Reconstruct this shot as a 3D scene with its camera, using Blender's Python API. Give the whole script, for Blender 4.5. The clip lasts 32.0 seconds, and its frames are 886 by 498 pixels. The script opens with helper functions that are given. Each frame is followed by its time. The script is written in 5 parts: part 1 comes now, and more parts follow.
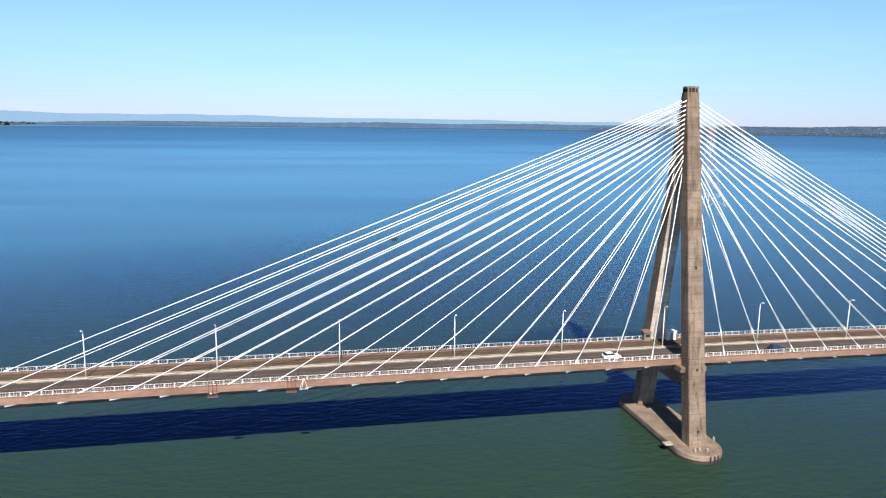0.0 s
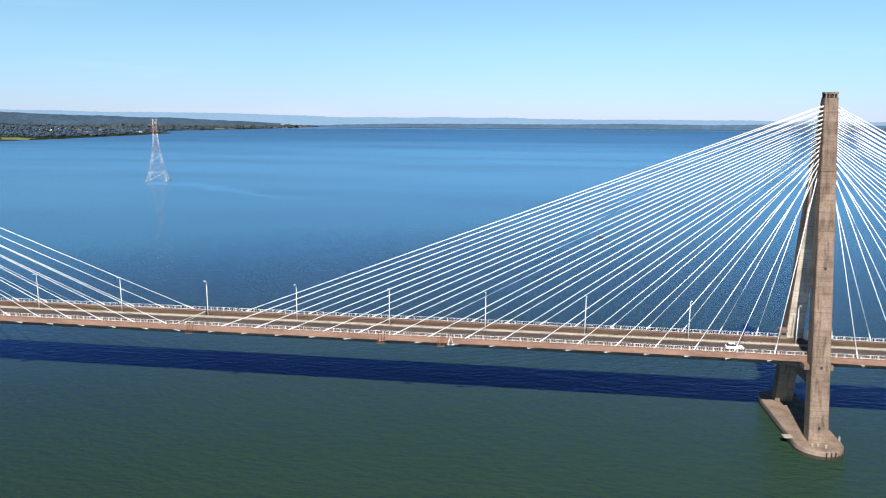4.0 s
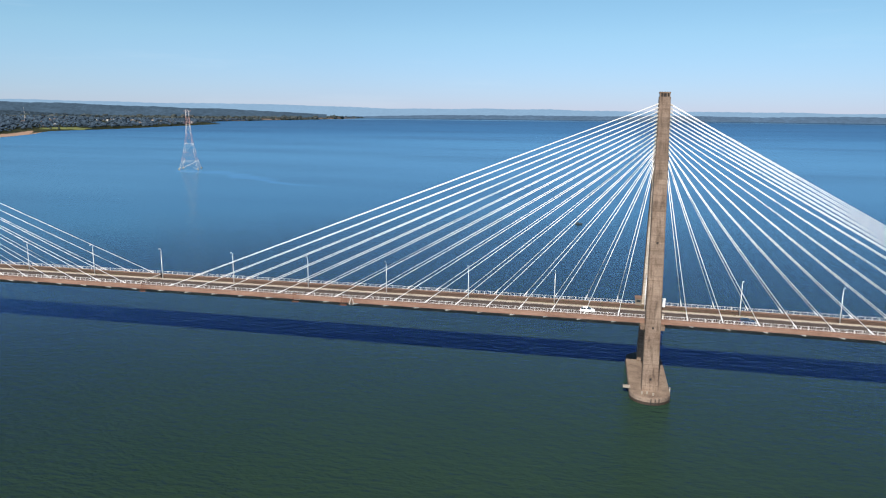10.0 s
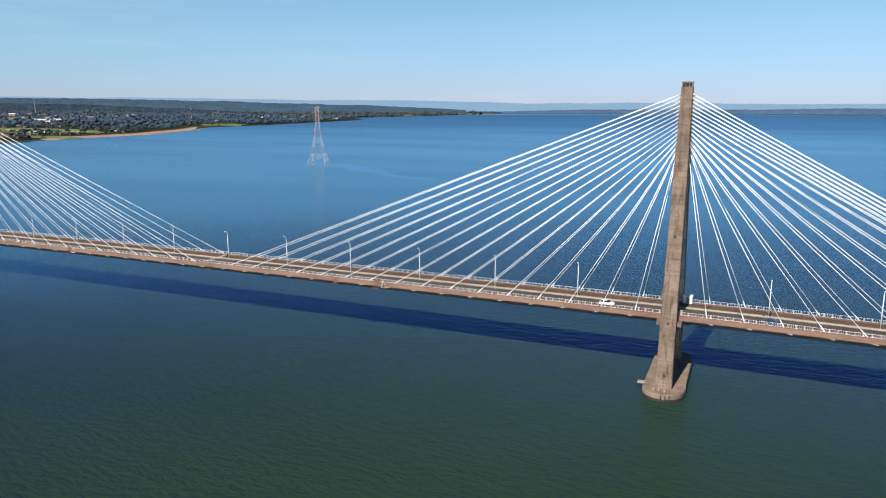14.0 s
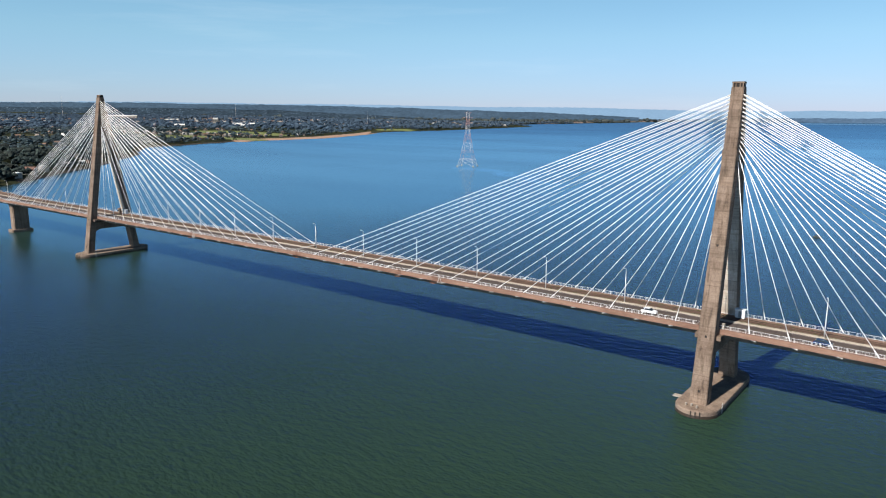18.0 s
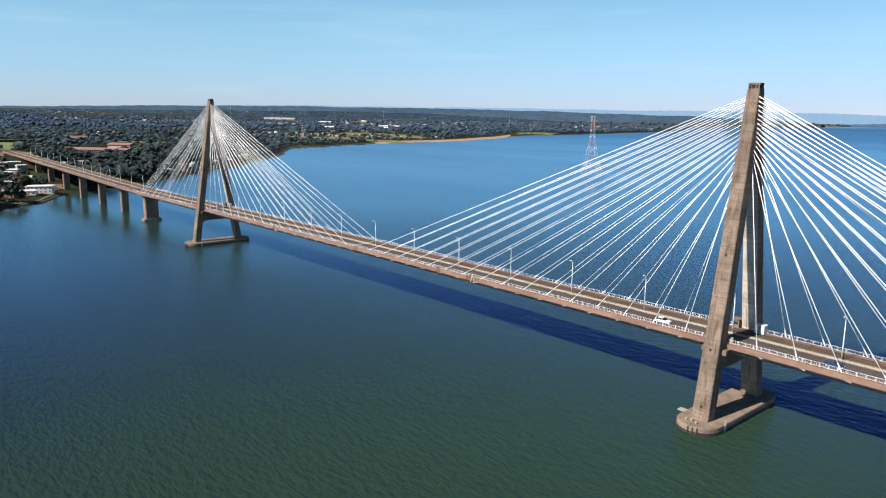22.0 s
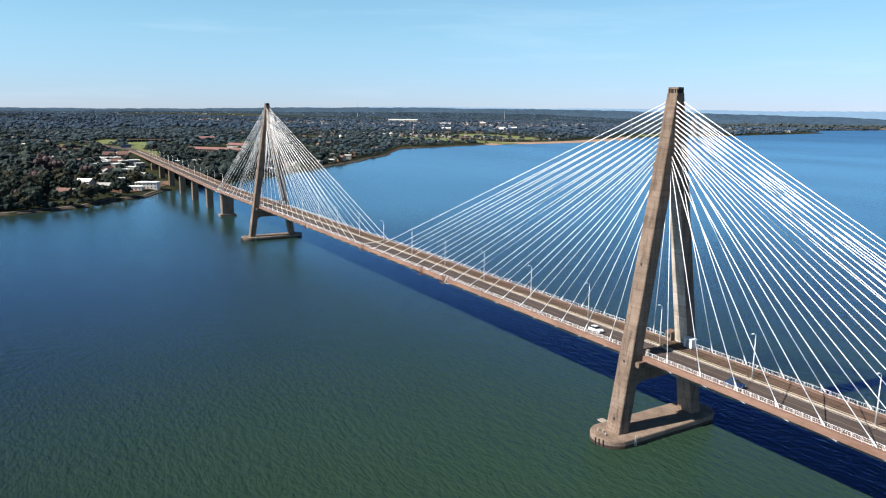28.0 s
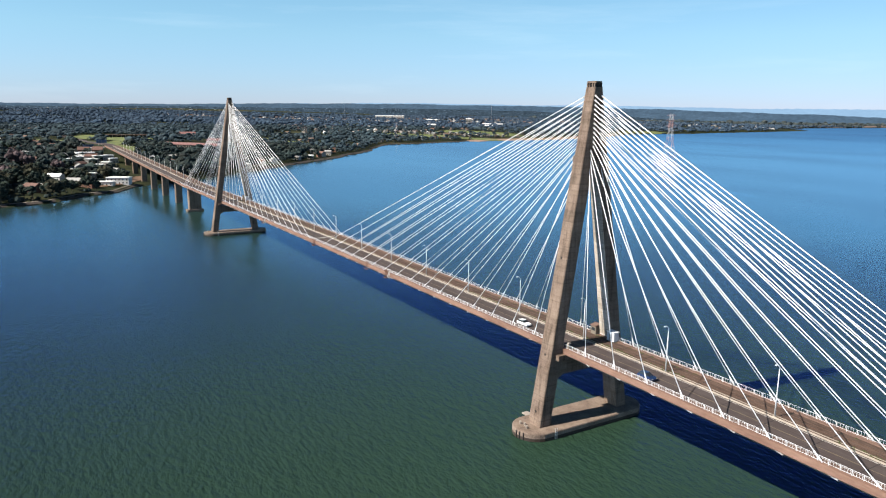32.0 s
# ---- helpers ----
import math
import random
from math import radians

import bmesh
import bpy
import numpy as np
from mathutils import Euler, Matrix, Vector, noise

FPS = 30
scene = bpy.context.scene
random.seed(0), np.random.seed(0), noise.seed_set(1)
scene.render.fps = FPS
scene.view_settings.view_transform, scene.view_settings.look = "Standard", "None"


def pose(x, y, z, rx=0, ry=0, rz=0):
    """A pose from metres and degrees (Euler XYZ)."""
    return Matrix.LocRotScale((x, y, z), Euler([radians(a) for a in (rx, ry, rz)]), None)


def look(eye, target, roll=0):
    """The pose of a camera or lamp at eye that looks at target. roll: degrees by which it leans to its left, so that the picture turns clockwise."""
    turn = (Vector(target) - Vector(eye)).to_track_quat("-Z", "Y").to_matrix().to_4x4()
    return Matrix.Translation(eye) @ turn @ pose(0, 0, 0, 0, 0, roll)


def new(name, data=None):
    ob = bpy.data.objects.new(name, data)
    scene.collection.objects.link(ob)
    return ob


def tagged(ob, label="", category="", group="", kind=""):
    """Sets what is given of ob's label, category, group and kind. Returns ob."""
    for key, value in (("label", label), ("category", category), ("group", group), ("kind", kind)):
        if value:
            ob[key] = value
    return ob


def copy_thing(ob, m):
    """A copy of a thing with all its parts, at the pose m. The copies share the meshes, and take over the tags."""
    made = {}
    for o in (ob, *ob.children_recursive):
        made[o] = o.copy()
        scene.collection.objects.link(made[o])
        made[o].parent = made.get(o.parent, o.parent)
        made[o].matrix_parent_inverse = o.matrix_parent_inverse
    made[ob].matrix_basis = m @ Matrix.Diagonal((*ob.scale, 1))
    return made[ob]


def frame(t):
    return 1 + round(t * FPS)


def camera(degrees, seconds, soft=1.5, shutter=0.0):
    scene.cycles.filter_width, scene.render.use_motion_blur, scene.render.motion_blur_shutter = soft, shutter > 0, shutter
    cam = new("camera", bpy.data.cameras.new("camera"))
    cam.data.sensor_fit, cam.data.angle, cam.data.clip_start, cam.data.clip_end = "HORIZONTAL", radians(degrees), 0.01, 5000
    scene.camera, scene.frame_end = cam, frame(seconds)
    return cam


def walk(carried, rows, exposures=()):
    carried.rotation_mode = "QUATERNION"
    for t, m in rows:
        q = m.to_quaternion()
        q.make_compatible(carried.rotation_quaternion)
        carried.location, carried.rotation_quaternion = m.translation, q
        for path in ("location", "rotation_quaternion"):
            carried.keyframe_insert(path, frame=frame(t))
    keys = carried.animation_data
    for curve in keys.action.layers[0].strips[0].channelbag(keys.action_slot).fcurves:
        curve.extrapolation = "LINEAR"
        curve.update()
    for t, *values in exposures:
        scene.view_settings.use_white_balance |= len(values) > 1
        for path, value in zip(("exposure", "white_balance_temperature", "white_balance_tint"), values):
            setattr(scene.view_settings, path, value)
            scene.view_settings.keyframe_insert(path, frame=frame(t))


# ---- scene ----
# ------------------------------------------------------------------ camera
cam = camera(64.0, 32.0, soft=1.15)
PATH = [
    (0, (-93.02, -156.99, 55.91), (-82.857, -108.831, 47.095), 0.77),
    (0.5, (-90.57, -161.11, 56.07), (-82.227, -112.597, 47.276), 0.83),
    (1, (-88.04, -165.34, 56.24), (-80.923, -116.638, 47.428), 0.86),
    (1.5, (-85.26, -169.74, 56.34), (-78.905, -120.926, 47.585), 0.79),
    (2, (-82.22, -173.90, 56.40), (-80.130, -124.702, 47.729), 0.44),
    (2.5, (-79.06, -177.84, 56.54), (-82.041, -128.697, 47.803), 0.41),
    (3, (-75.76, -181.62, 56.72), (-80.052, -132.579, 47.974), 0.47),
    (3.5, (-72.39, -185.25, 56.96), (-77.986, -136.344, 48.172), 0.43),
    (5.5, (-57.36, -197.50, 58.90), (-65.810, -149.088, 49.694), 0.43),
    (6, (-53.46, -200.37, 58.98), (-61.898, -151.968, 49.717), 0.45),
    (6.5, (-49.21, -203.01, 58.99), (-57.703, -154.621, 49.716), 0.48),
    (7, (-45.04, -205.58, 58.89), (-53.547, -157.196, 49.585), 0.57),
    (7.5, (-40.76, -208.14, 58.80), (-49.270, -159.761, 49.479), 0.63),
    (8, (-36.40, -210.36, 58.72), (-44.926, -161.996, 49.350), 0.63),
    (8.5, (-32.00, -212.15, 58.67), (-40.548, -163.792, 49.263), 0.63),
    (9, (-27.58, -213.70, 58.66), (-36.343, -165.378, 49.272), 0.70),
    (9.5, (-23.08, -214.58, 58.73), (-32.647, -166.426, 49.276), 0.55),
    (10, (-18.58, -215.20, 58.78), (-28.764, -167.179, 49.293), 0.54),
    (10.5, (-14.14, -215.48, 58.72), (-24.968, -167.609, 49.190), 0.56),
    (11, (-9.58, -215.45, 58.63), (-21.305, -167.799, 49.050), 0.48),
    (11.5, (-5.03, -215.38, 58.49), (-17.667, -167.974, 48.863), 0.48),
    (12, (-0.35, -215.08, 58.34), (-13.863, -167.921, 48.665), 0.44),
    (12.5, (4.39, -214.51, 58.23), (-9.995, -167.624, 48.507), 0.40),
    (13, (9.20, -213.80, 58.17), (-6.072, -167.199, 48.394), 0.32),
    (13.5, (13.72, -212.85, 58.18), (-2.852, -166.706, 48.364), 0.30),
    (14, (18.04, -211.66, 58.19), (-1.480, -166.700, 48.340), 0.03),
    (14.5, (22.47, -210.59, 58.09), (0.971, -166.535, 48.239), 0.10),
    (15, (26.86, -209.10, 58.01), (3.623, -165.942, 48.145), 0.09),
    (15.5, (31.38, -207.37, 57.85), (6.721, -165.007, 47.991), 0.08),
    (17.5, (49.68, -199.80, 56.54), (21.104, -159.869, 47.093), 0.35),
    (18, (53.88, -197.84, 56.43), (24.112, -158.777, 47.022), 0.34),
    (18.5, (58.01, -195.69, 56.35), (27.345, -157.320, 47.009), 0.37),
    (19, (62.23, -193.21, 56.31), (30.755, -155.496, 46.998), 0.44),
    (19.5, (66.31, -190.42, 56.27), (34.120, -153.311, 46.971), 0.51),
    (20, (70.45, -187.59, 56.27), (37.563, -151.094, 46.987), 0.47),
    (20.5, (74.32, -184.77, 56.27), (40.273, -149.340, 47.022), 0.50),
    (21, (78.14, -181.85, 56.29), (43.062, -147.437, 47.057), 0.51),
    (21.5, (81.89, -178.92, 56.34), (45.778, -145.597, 47.103), 0.50),
    (22, (85.67, -175.77, 56.40), (48.499, -143.625, 47.151), 0.50),
    (22.5, (89.26, -172.47, 56.44), (51.058, -141.561, 47.194), 0.49),
    (23, (92.64, -169.12, 56.47), (53.601, -139.285, 47.215), 0.45),
    (23.5, (96.07, -165.60, 56.49), (56.224, -136.836, 47.255), 0.46),
    (24, (99.50, -162.11, 56.61), (58.882, -134.462, 47.365), 0.41),
    (24.5, (102.81, -158.60, 56.73), (61.460, -132.041, 47.496), 0.39),
    (26.5, (115.15, -143.38, 57.34), (72.590, -118.760, 48.236), 0.54),
    (27, (117.84, -140.07, 57.61), (75.357, -115.329, 48.504), 0.58),
    (27.5, (119.99, -137.52, 57.85), (77.592, -112.661, 48.653), 0.46),
    (28, (121.45, -135.52, 57.95), (79.110, -110.581, 48.708), 0.42),
    (28.5, (122.30, -134.08, 57.94), (80.009, -109.047, 48.711), 0.41),
    (29, (123.15, -132.70, 57.89), (80.905, -107.617, 48.624), 0.48),
    (29.5, (124.08, -131.07, 57.78), (81.842, -105.978, 48.469), 0.49),
    (30, (125.31, -129.14, 57.59), (83.105, -104.011, 48.234), 0.52),
    (30.5, (126.68, -126.84, 57.45), (84.521, -101.649, 48.061), 0.54),
    (31, (128.12, -124.49, 57.32), (86.023, -99.206, 47.923), 0.67),
    (31.5, (129.46, -122.40, 57.30), (87.453, -96.986, 47.855), 0.70),
    (32, (130.26, -121.03, 57.31), (88.323, -95.501, 47.845), 0.61),
]
walk(cam, [(t, look(eye, target, roll)) for t, eye, target, roll in PATH], [(0, 1.15), (3, 1.13), (6, 0.93), (13, 0.79), (17, 0.86), (20, 0.94), (22, 1.02), (24, 1.09), (28, 1.14), (32, 1.14)])

# ------------------------------------------------------------------ light
SUN_WAY = Vector((12.7, 98.4, -87.0)).normalized()      # the way the sunlight travels
SUN_ELEV = math.asin(-SUN_WAY.z)
SUN_AZ = math.atan2(-SUN_WAY.x, -SUN_WAY.y)
world = bpy.data.worlds.new("sky_world")
scene.world = world
world.use_nodes = True
wn = world.node_tree
sky = wn.nodes.new("ShaderNodeTexSky")
sky.sky_type, sky.sun_disc = "NISHITA", False
sky.sun_elevation, sky.sun_rotation = SUN_ELEV, SUN_AZ
sky.air_density, sky.dust_density, sky.ozone_density, sky.altitude = 1.0, 0.0, 2.2, 100
# the clear cyan of this sky: a tint that eases from the horizon to the zenith
where = wn.nodes.new("ShaderNodeTexCoord")
split = wn.nodes.new("ShaderNodeSeparateXYZ")
grade = wn.nodes.new("ShaderNodeValToRGB")
for stop, (pos, tone) in zip([grade.color_ramp.elements[0], *(grade.color_ramp.elements.new(k) for k in (0.1, 0.2, 0.34, 0.55)), grade.color_ramp.elements[-1]],
                             ((0.0, (0.49, 0.61, 1.13)), (0.1, (0.72, 0.91, 1.08)), (0.2, (0.8, 1.06, 1.07)), (0.34, (0.62, 0.85, 0.92)), (0.55, (0.24, 0.37, 0.53)), (1.0, (0.13, 0.22, 0.37)))):
    stop.position, stop.color = pos, (*tone, 1)
tint = wn.nodes.new("ShaderNodeMix")
tint.data_type, tint.blend_type = "RGBA", "MULTIPLY"
tint.inputs[0].default_value = 1.0
wn.links.new(where.outputs["Generated"], split.inputs[0])
wn.links.new(split.outputs[2], grade.inputs[0])
wn.links.new(sky.outputs[0], tint.inputs[6])
wn.links.new(grade.outputs[0], tint.inputs[7])
# the western sky, past the sun's side, is a little brighter
west, slide, brim = wn.nodes.new("ShaderNodeValToRGB"), wn.nodes.new("ShaderNodeMapRange"), wn.nodes.new("ShaderNodeMix")
slide.inputs["From Min"].default_value = -1.0
for stop, pos, tone in ((west.color_ramp.elements[0], 0.0, (1.16, 1.18, 1.13)), (west.color_ramp.elements[1], 0.32, (1.0, 1.0, 1.0))):
    stop.position, stop.color = pos, (*tone, 1)
brim.data_type, brim.blend_type = "RGBA", "MULTIPLY"
brim.inputs[0].default_value = 1.0
wn.links.new(split.outputs[0], slide.inputs[0])
wn.links.new(slide.outputs[0], west.inputs[0])
wn.links.new(tint.outputs[2], brim.inputs[6])
wn.links.new(west.outputs[0], brim.inputs[7])
# thin streaks of high cirrus
comb, drift, wisp, veil = wn.nodes.new("ShaderNodeMapping"), wn.nodes.new("ShaderNodeTexNoise"), wn.nodes.new("ShaderNodeMapRange"), wn.nodes.new("ShaderNodeMix")
comb.inputs["Scale"].default_value, comb.inputs["Rotation"].default_value = (2.2, 2.2, 26), (0.05, 0.03, 0)
drift.inputs["Scale"].default_value, drift.inputs["Detail"].default_value, drift.inputs["Roughness"].default_value = 1.3, 6.0, 0.62
wisp.inputs["From Min"].default_value, wisp.inputs["From Max"].default_value, wisp.inputs["To Max"].default_value = 0.56, 0.85, 0.16
veil.data_type = "RGBA"
veil.inputs[7].default_value = (8.2, 9.6, 10.6, 1)
wn.links.new(where.outputs["Generated"], comb.inputs["Vector"])
wn.links.new(comb.outputs[0], drift.inputs["Vector"])
wn.links.new(drift.outputs[0], wisp.inputs[0])
wn.links.new(wisp.outputs[0], veil.inputs[0])
wn.links.new(brim.outputs[2], veil.inputs[6])
wn.links.new(veil.outputs[2], wn.nodes["Background"].inputs[0])
wn.nodes["Background"].inputs[1].default_value = 0.055
sun = new("sun", bpy.data.lights.new("sun", "SUN"))
sun.data.energy, sun.data.angle, sun.data.color = 5.0, radians(0.55), (1.0, 0.93, 0.83)
sun.matrix_world = look((0, 0, 300), Vector((0, 0, 300)) + SUN_WAY)

# ------------------------------------------------------------------ materials
DIM = 0.76           # most colours are scaled down by this, deepening shade under the raised exposure


def dimmed(*tones):
    return [tuple(c * DIM for c in t) for t in tones]


def material(name, base, rough=0.8, metal=0.0, spec=0.4):
    m = bpy.data.materials.new(name)
    m.use_nodes = True
    b = m.node_tree.nodes["Principled BSDF"]
    b.inputs["Base Color"].default_value = (*base, 1)
    b.inputs["Roughness"].default_value = rough
    b.inputs["Metallic"].default_value = metal
    b.inputs["Specular IOR Level"].default_value = spec
    return m


def node(m, kind, **inputs):
    n = m.node_tree.nodes.new("ShaderNode" + kind)
    for k, v in inputs.items():
        n.inputs[k.replace("_", " ")].default_value = v
    return n


def link(m, a, b):
    m.node_tree.links.new(a, b)


def coords(m, scale=(1, 1, 1), source="Object"):
    tc, mp = node(m, "TexCoord"), node(m, "Mapping")
    mp.inputs["Scale"].default_value = scale
    link(m, tc.outputs[source], mp.inputs["Vector"])
    return mp.outputs[0]


def noise_tex(m, vec, scale, detail=4.0, rough=0.6):
    n = node(m, "TexNoise", Scale=scale, Detail=detail, Roughness=rough)
    link(m, vec, n.inputs["Vector"])
    return n.outputs[0]


def ramp(m, fac, stops):
    r = node(m, "ValToRGB")
    el = r.color_ramp.elements
    while len(el) < len(stops):
        el.new(0.5)
    for e, (p, c) in zip(el, stops):
        e.position, e.color = p, (*c, 1)
    link(m, fac, r.inputs[0])
    return r.outputs[0]


def mix(m, fac, a, b, mode="MIX"):
    n = node(m, "Mix")
    n.data_type, n.blend_type = "RGBA", mode
    for s, v in ((n.inputs[0], fac), (n.inputs[6], a), (n.inputs[7], b)):
        if isinstance(v, (int, float)):
            s.default_value = v
        elif isinstance(v, tuple):
            s.default_value = (*v, 1)
        else:
            link(m, v, s)
    return n.outputs[2]


def bump(m, height, strength, distance):
    b = node(m, "Bump", Strength=strength, Distance=distance)
    link(m, height, b.inputs["Height"])
    link(m, b.outputs[0], m.node_tree.nodes["Principled BSDF"].inputs["Normal"])


def colour(m, out):
    link(m, out, m.node_tree.nodes["Principled BSDF"].inputs["Base Color"])


def varied(name, a, b, scale=1.0, rough=0.85, source="Object", stretch=(1, 1, 1), bump_m=0.0, metal=0.0, spec=0.3, per_object=0.0):
    """Two tones mixed by coarse and fine noise, with fine relief."""
    a, b = dimmed(a, b)
    m = material(name, a, rough, metal, spec)
    v = coords(m, stretch, source)
    coarse, fine = noise_tex(m, v, scale, 3), noise_tex(m, v, scale * 9, 5)
    f = mix(m, 0.45, coarse, fine)
    c = ramp(m, f, ((0.36, a), (0.64, b)))
    if per_object:
        oi = node(m, "ObjectInfo")
        hsv = node(m, "HueSaturation")
        mr = node(m, "MapRange", To_Min=1 - per_object, To_Max=1 + per_object)
        link(m, oi.outputs["Random"], mr.inputs[0])
        link(m, mr.outputs[0], hsv.inputs["Value"])
        link(m, c, hsv.inputs["Color"])
        c = hsv.outputs[0]
    colour(m, c)
    if bump_m:
        bump(m, fine, 0.6, bump_m)
    return m


def concrete(name, a, b, lift=3.0, stain=0.7):
    """Board-marked concrete: panel seams, vertical run-off streaks, blotches, tone shifts from cast to cast."""
    a, b = dimmed(a, b)
    m = material(name, a, 0.9, 0, 0.2)
    v = coords(m)
    blotch = noise_tex(m, v, 0.16, 4)
    grain = noise_tex(m, v, 2.2, 6)
    streak = noise_tex(m, coords(m, (1.1, 1.1, 0.05)), 1.0, 4, 0.62)
    course = noise_tex(m, coords(m, (0.16, 0.16, 2.2)), 1.0, 3, 0.6)
    base = ramp(m, mix(m, 0.4, blotch, grain), ((0.35, a), (0.65, b)))
    st = ramp(m, streak, ((0.33, (0.2, 0.17, 0.15)), (0.45, (0.78, 0.75, 0.72)), (0.56, (1, 1, 1))))
    c = mix(m, stain, base, st, "MULTIPLY")
    c = mix(m, 0.42, c, ramp(m, course, ((0.36, (0.5, 0.46, 0.43)), (0.5, (1, 1, 1)))), "MULTIPLY")
    sep = node(m, "SeparateXYZ")
    link(m, v, sep.inputs[0])
    div, fr = node(m, "Math"), node(m, "Math")
    div.operation, fr.operation = "DIVIDE", "FRACT"
    div.inputs[1].default_value = lift
    link(m, sep.outputs[2], div.inputs[0])
    link(m, div.outputs[0], fr.inputs[0])
    joint = ramp(m, fr.outputs[0], ((0.0, (0.55, 0.5, 0.46)), (0.05, (0.94, 0.93, 0.92)), (0.1, (1, 1, 1)), (0.97, (0.88, 0.86, 0.84))))
    seam = noise_tex(m, coords(m, (0.9, 0.9, 0.0)), 1.0, 0)
    seams = ramp(m, seam, ((0.46, (1, 1, 1)), (0.485, (0.72, 0.69, 0.66)), (0.515, (0.72, 0.69, 0.66)), (0.54, (1, 1, 1))))
    c = mix(m, 0.42, mix(m, 0.2, c, seams, "MULTIPLY"), joint, "MULTIPLY")
    oi, hsv, mr = node(m, "ObjectInfo"), node(m, "HueSaturation"), node(m, "MapRange", To_Min=0.86, To_Max=1.1)
    link(m, oi.outputs["Random"], mr.inputs[0])
    link(m, mr.outputs[0], hsv.inputs["Value"])
    link(m, c, hsv.inputs["Color"])
    colour(m, hsv.outputs[0])
    bump(m, grain, 0.5, 0.05)
    return m


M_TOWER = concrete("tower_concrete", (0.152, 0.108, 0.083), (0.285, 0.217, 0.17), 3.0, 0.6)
M_TOWER_SUNLIT = concrete("sunlit_tower_concrete", (0.42, 0.36, 0.3), (0.58, 0.51, 0.44), 3.0, 0.4)
M_PIER = concrete("pier_concrete", (0.18, 0.13, 0.098), (0.31, 0.24, 0.19), 6.0, 0.6)
M_CAP = varied("pile_cap_concrete", (0.135, 0.095, 0.073), (0.3, 0.228, 0.178), 0.25, 0.92, bump_m=0.05)
M_FASCIA = varied("rust_stained_fascia_concrete", (0.165, 0.092, 0.066), (0.285, 0.172, 0.126), 0.3, 0.9, stretch=(0.25, 1, 1), bump_m=0.02)
M_SOFFIT = varied("girder_concrete", (0.156, 0.126, 0.102), (0.216, 0.186, 0.15), 0.2, 0.92)
M_ASPHALT = varied("worn_asphalt", (0.055, 0.04, 0.037), (0.092, 0.072, 0.067), 0.35, 0.9, stretch=(0.12, 1, 1), bump_m=0.01)
M_WALK = varied("walkway_concrete", (0.135, 0.082, 0.064), (0.21, 0.137, 0.106), 0.4, 0.9, stretch=(0.3, 1, 1))
M_TRACKBED = varied("gritty_track_bed", (0.055, 0.034, 0.026), (0.14, 0.091, 0.068), 0.5, 0.95, stretch=(0.2, 1, 1), bump_m=0.03)
M_RAIL = varied("rusty_rail_steel", (0.12, 0.075, 0.055), (0.2, 0.13, 0.1), 2.0, 0.6, metal=0.6)
M_BARRIER = varied("pale_barrier_concrete", (0.3, 0.26, 0.22), (0.42, 0.37, 0.315), 0.8, 0.88, stretch=(0.3, 1, 1))
M_LINE = varied("road_paint", (0.46, 0.44, 0.41), (0.56, 0.54, 0.5), 1.0, 0.7)
M_YELLOW = varied("faded_yellow_paint", (0.16, 0.125, 0.075), (0.21, 0.165, 0.1), 1.0, 0.75)
M_WHITE = varied("white_coated_steel", (0.74, 0.74, 0.75), (0.86, 0.86, 0.87), 0.6, 0.45)
M_STAY = varied("white_cable_sheath", (0.96, 0.96, 0.98), (1.0, 1.0, 1.0), 0.2, 0.42)
M_SOCKET = varied("socket_white", (0.5, 0.48, 0.45), (0.62, 0.6, 0.57), 1.5, 0.55)
M_RUST = varied("rust_painted_steel", (0.11, 0.043, 0.027), (0.22, 0.1, 0.062), 1.5, 0.8)
M_DARK = varied("shade_and_part_black", (0.02, 0.018, 0.016), (0.035, 0.03, 0.028), 1.0, 0.95)
M_TIDE = varied("wet_algae_stain", (0.028, 0.02, 0.014), (0.06, 0.042, 0.03), 0.8, 0.6)
M_JOINT = varied("black_joint_rubber", (0.022, 0.02, 0.02), (0.04, 0.035, 0.032), 2.0, 0.9)
M_WEED = varied("weedy_grass", (0.03, 0.042, 0.013), (0.09, 0.092, 0.034), 1.2, 0.95)
M_RED = varied("red_tower_paint", (0.42, 0.22, 0.19), (0.5, 0.29, 0.26), 0.3, 0.6)
M_PALE = varied("pale_tower_paint", (0.55, 0.53, 0.52), (0.66, 0.64, 0.63), 0.3, 0.6)

# ------------------------------------------------------------------ mesh helpers
def mesh_object(name, verts, faces, mat, parent=None, smooth=False):
    me = bpy.data.meshes.new(name)
    me.from_pydata([tuple(v) for v in verts], [], faces)
    me.update()
    ob = new(name, me)
    if mat:
        me.materials.append(mat)
    if smooth:
        me.polygons.foreach_set("use_smooth", [True] * len(me.polygons))
    ob.parent = parent
    return ob


def part(name, geo, mat, parent, label="", smooth=False):
    """Links one mesh object, made from (verts, faces), under a thing or a part."""
    ob = mesh_object(name, geo[0], geo[1], mat, parent, smooth)
    if label:
        ob["label"] = label
    return ob


def share(name, data, parent, m):
    """An object of its own on a mesh that others use too."""
    ob = new(name, data)
    ob.parent, ob.matrix_basis = parent, m
    return ob


def thing(name, place=(0, 0, 0), label="", category="", group="", kind=""):
    ob = new(name)
    ob.location = place
    ob.empty_display_size = 0.5
    return tagged(ob, label, category, group, kind)


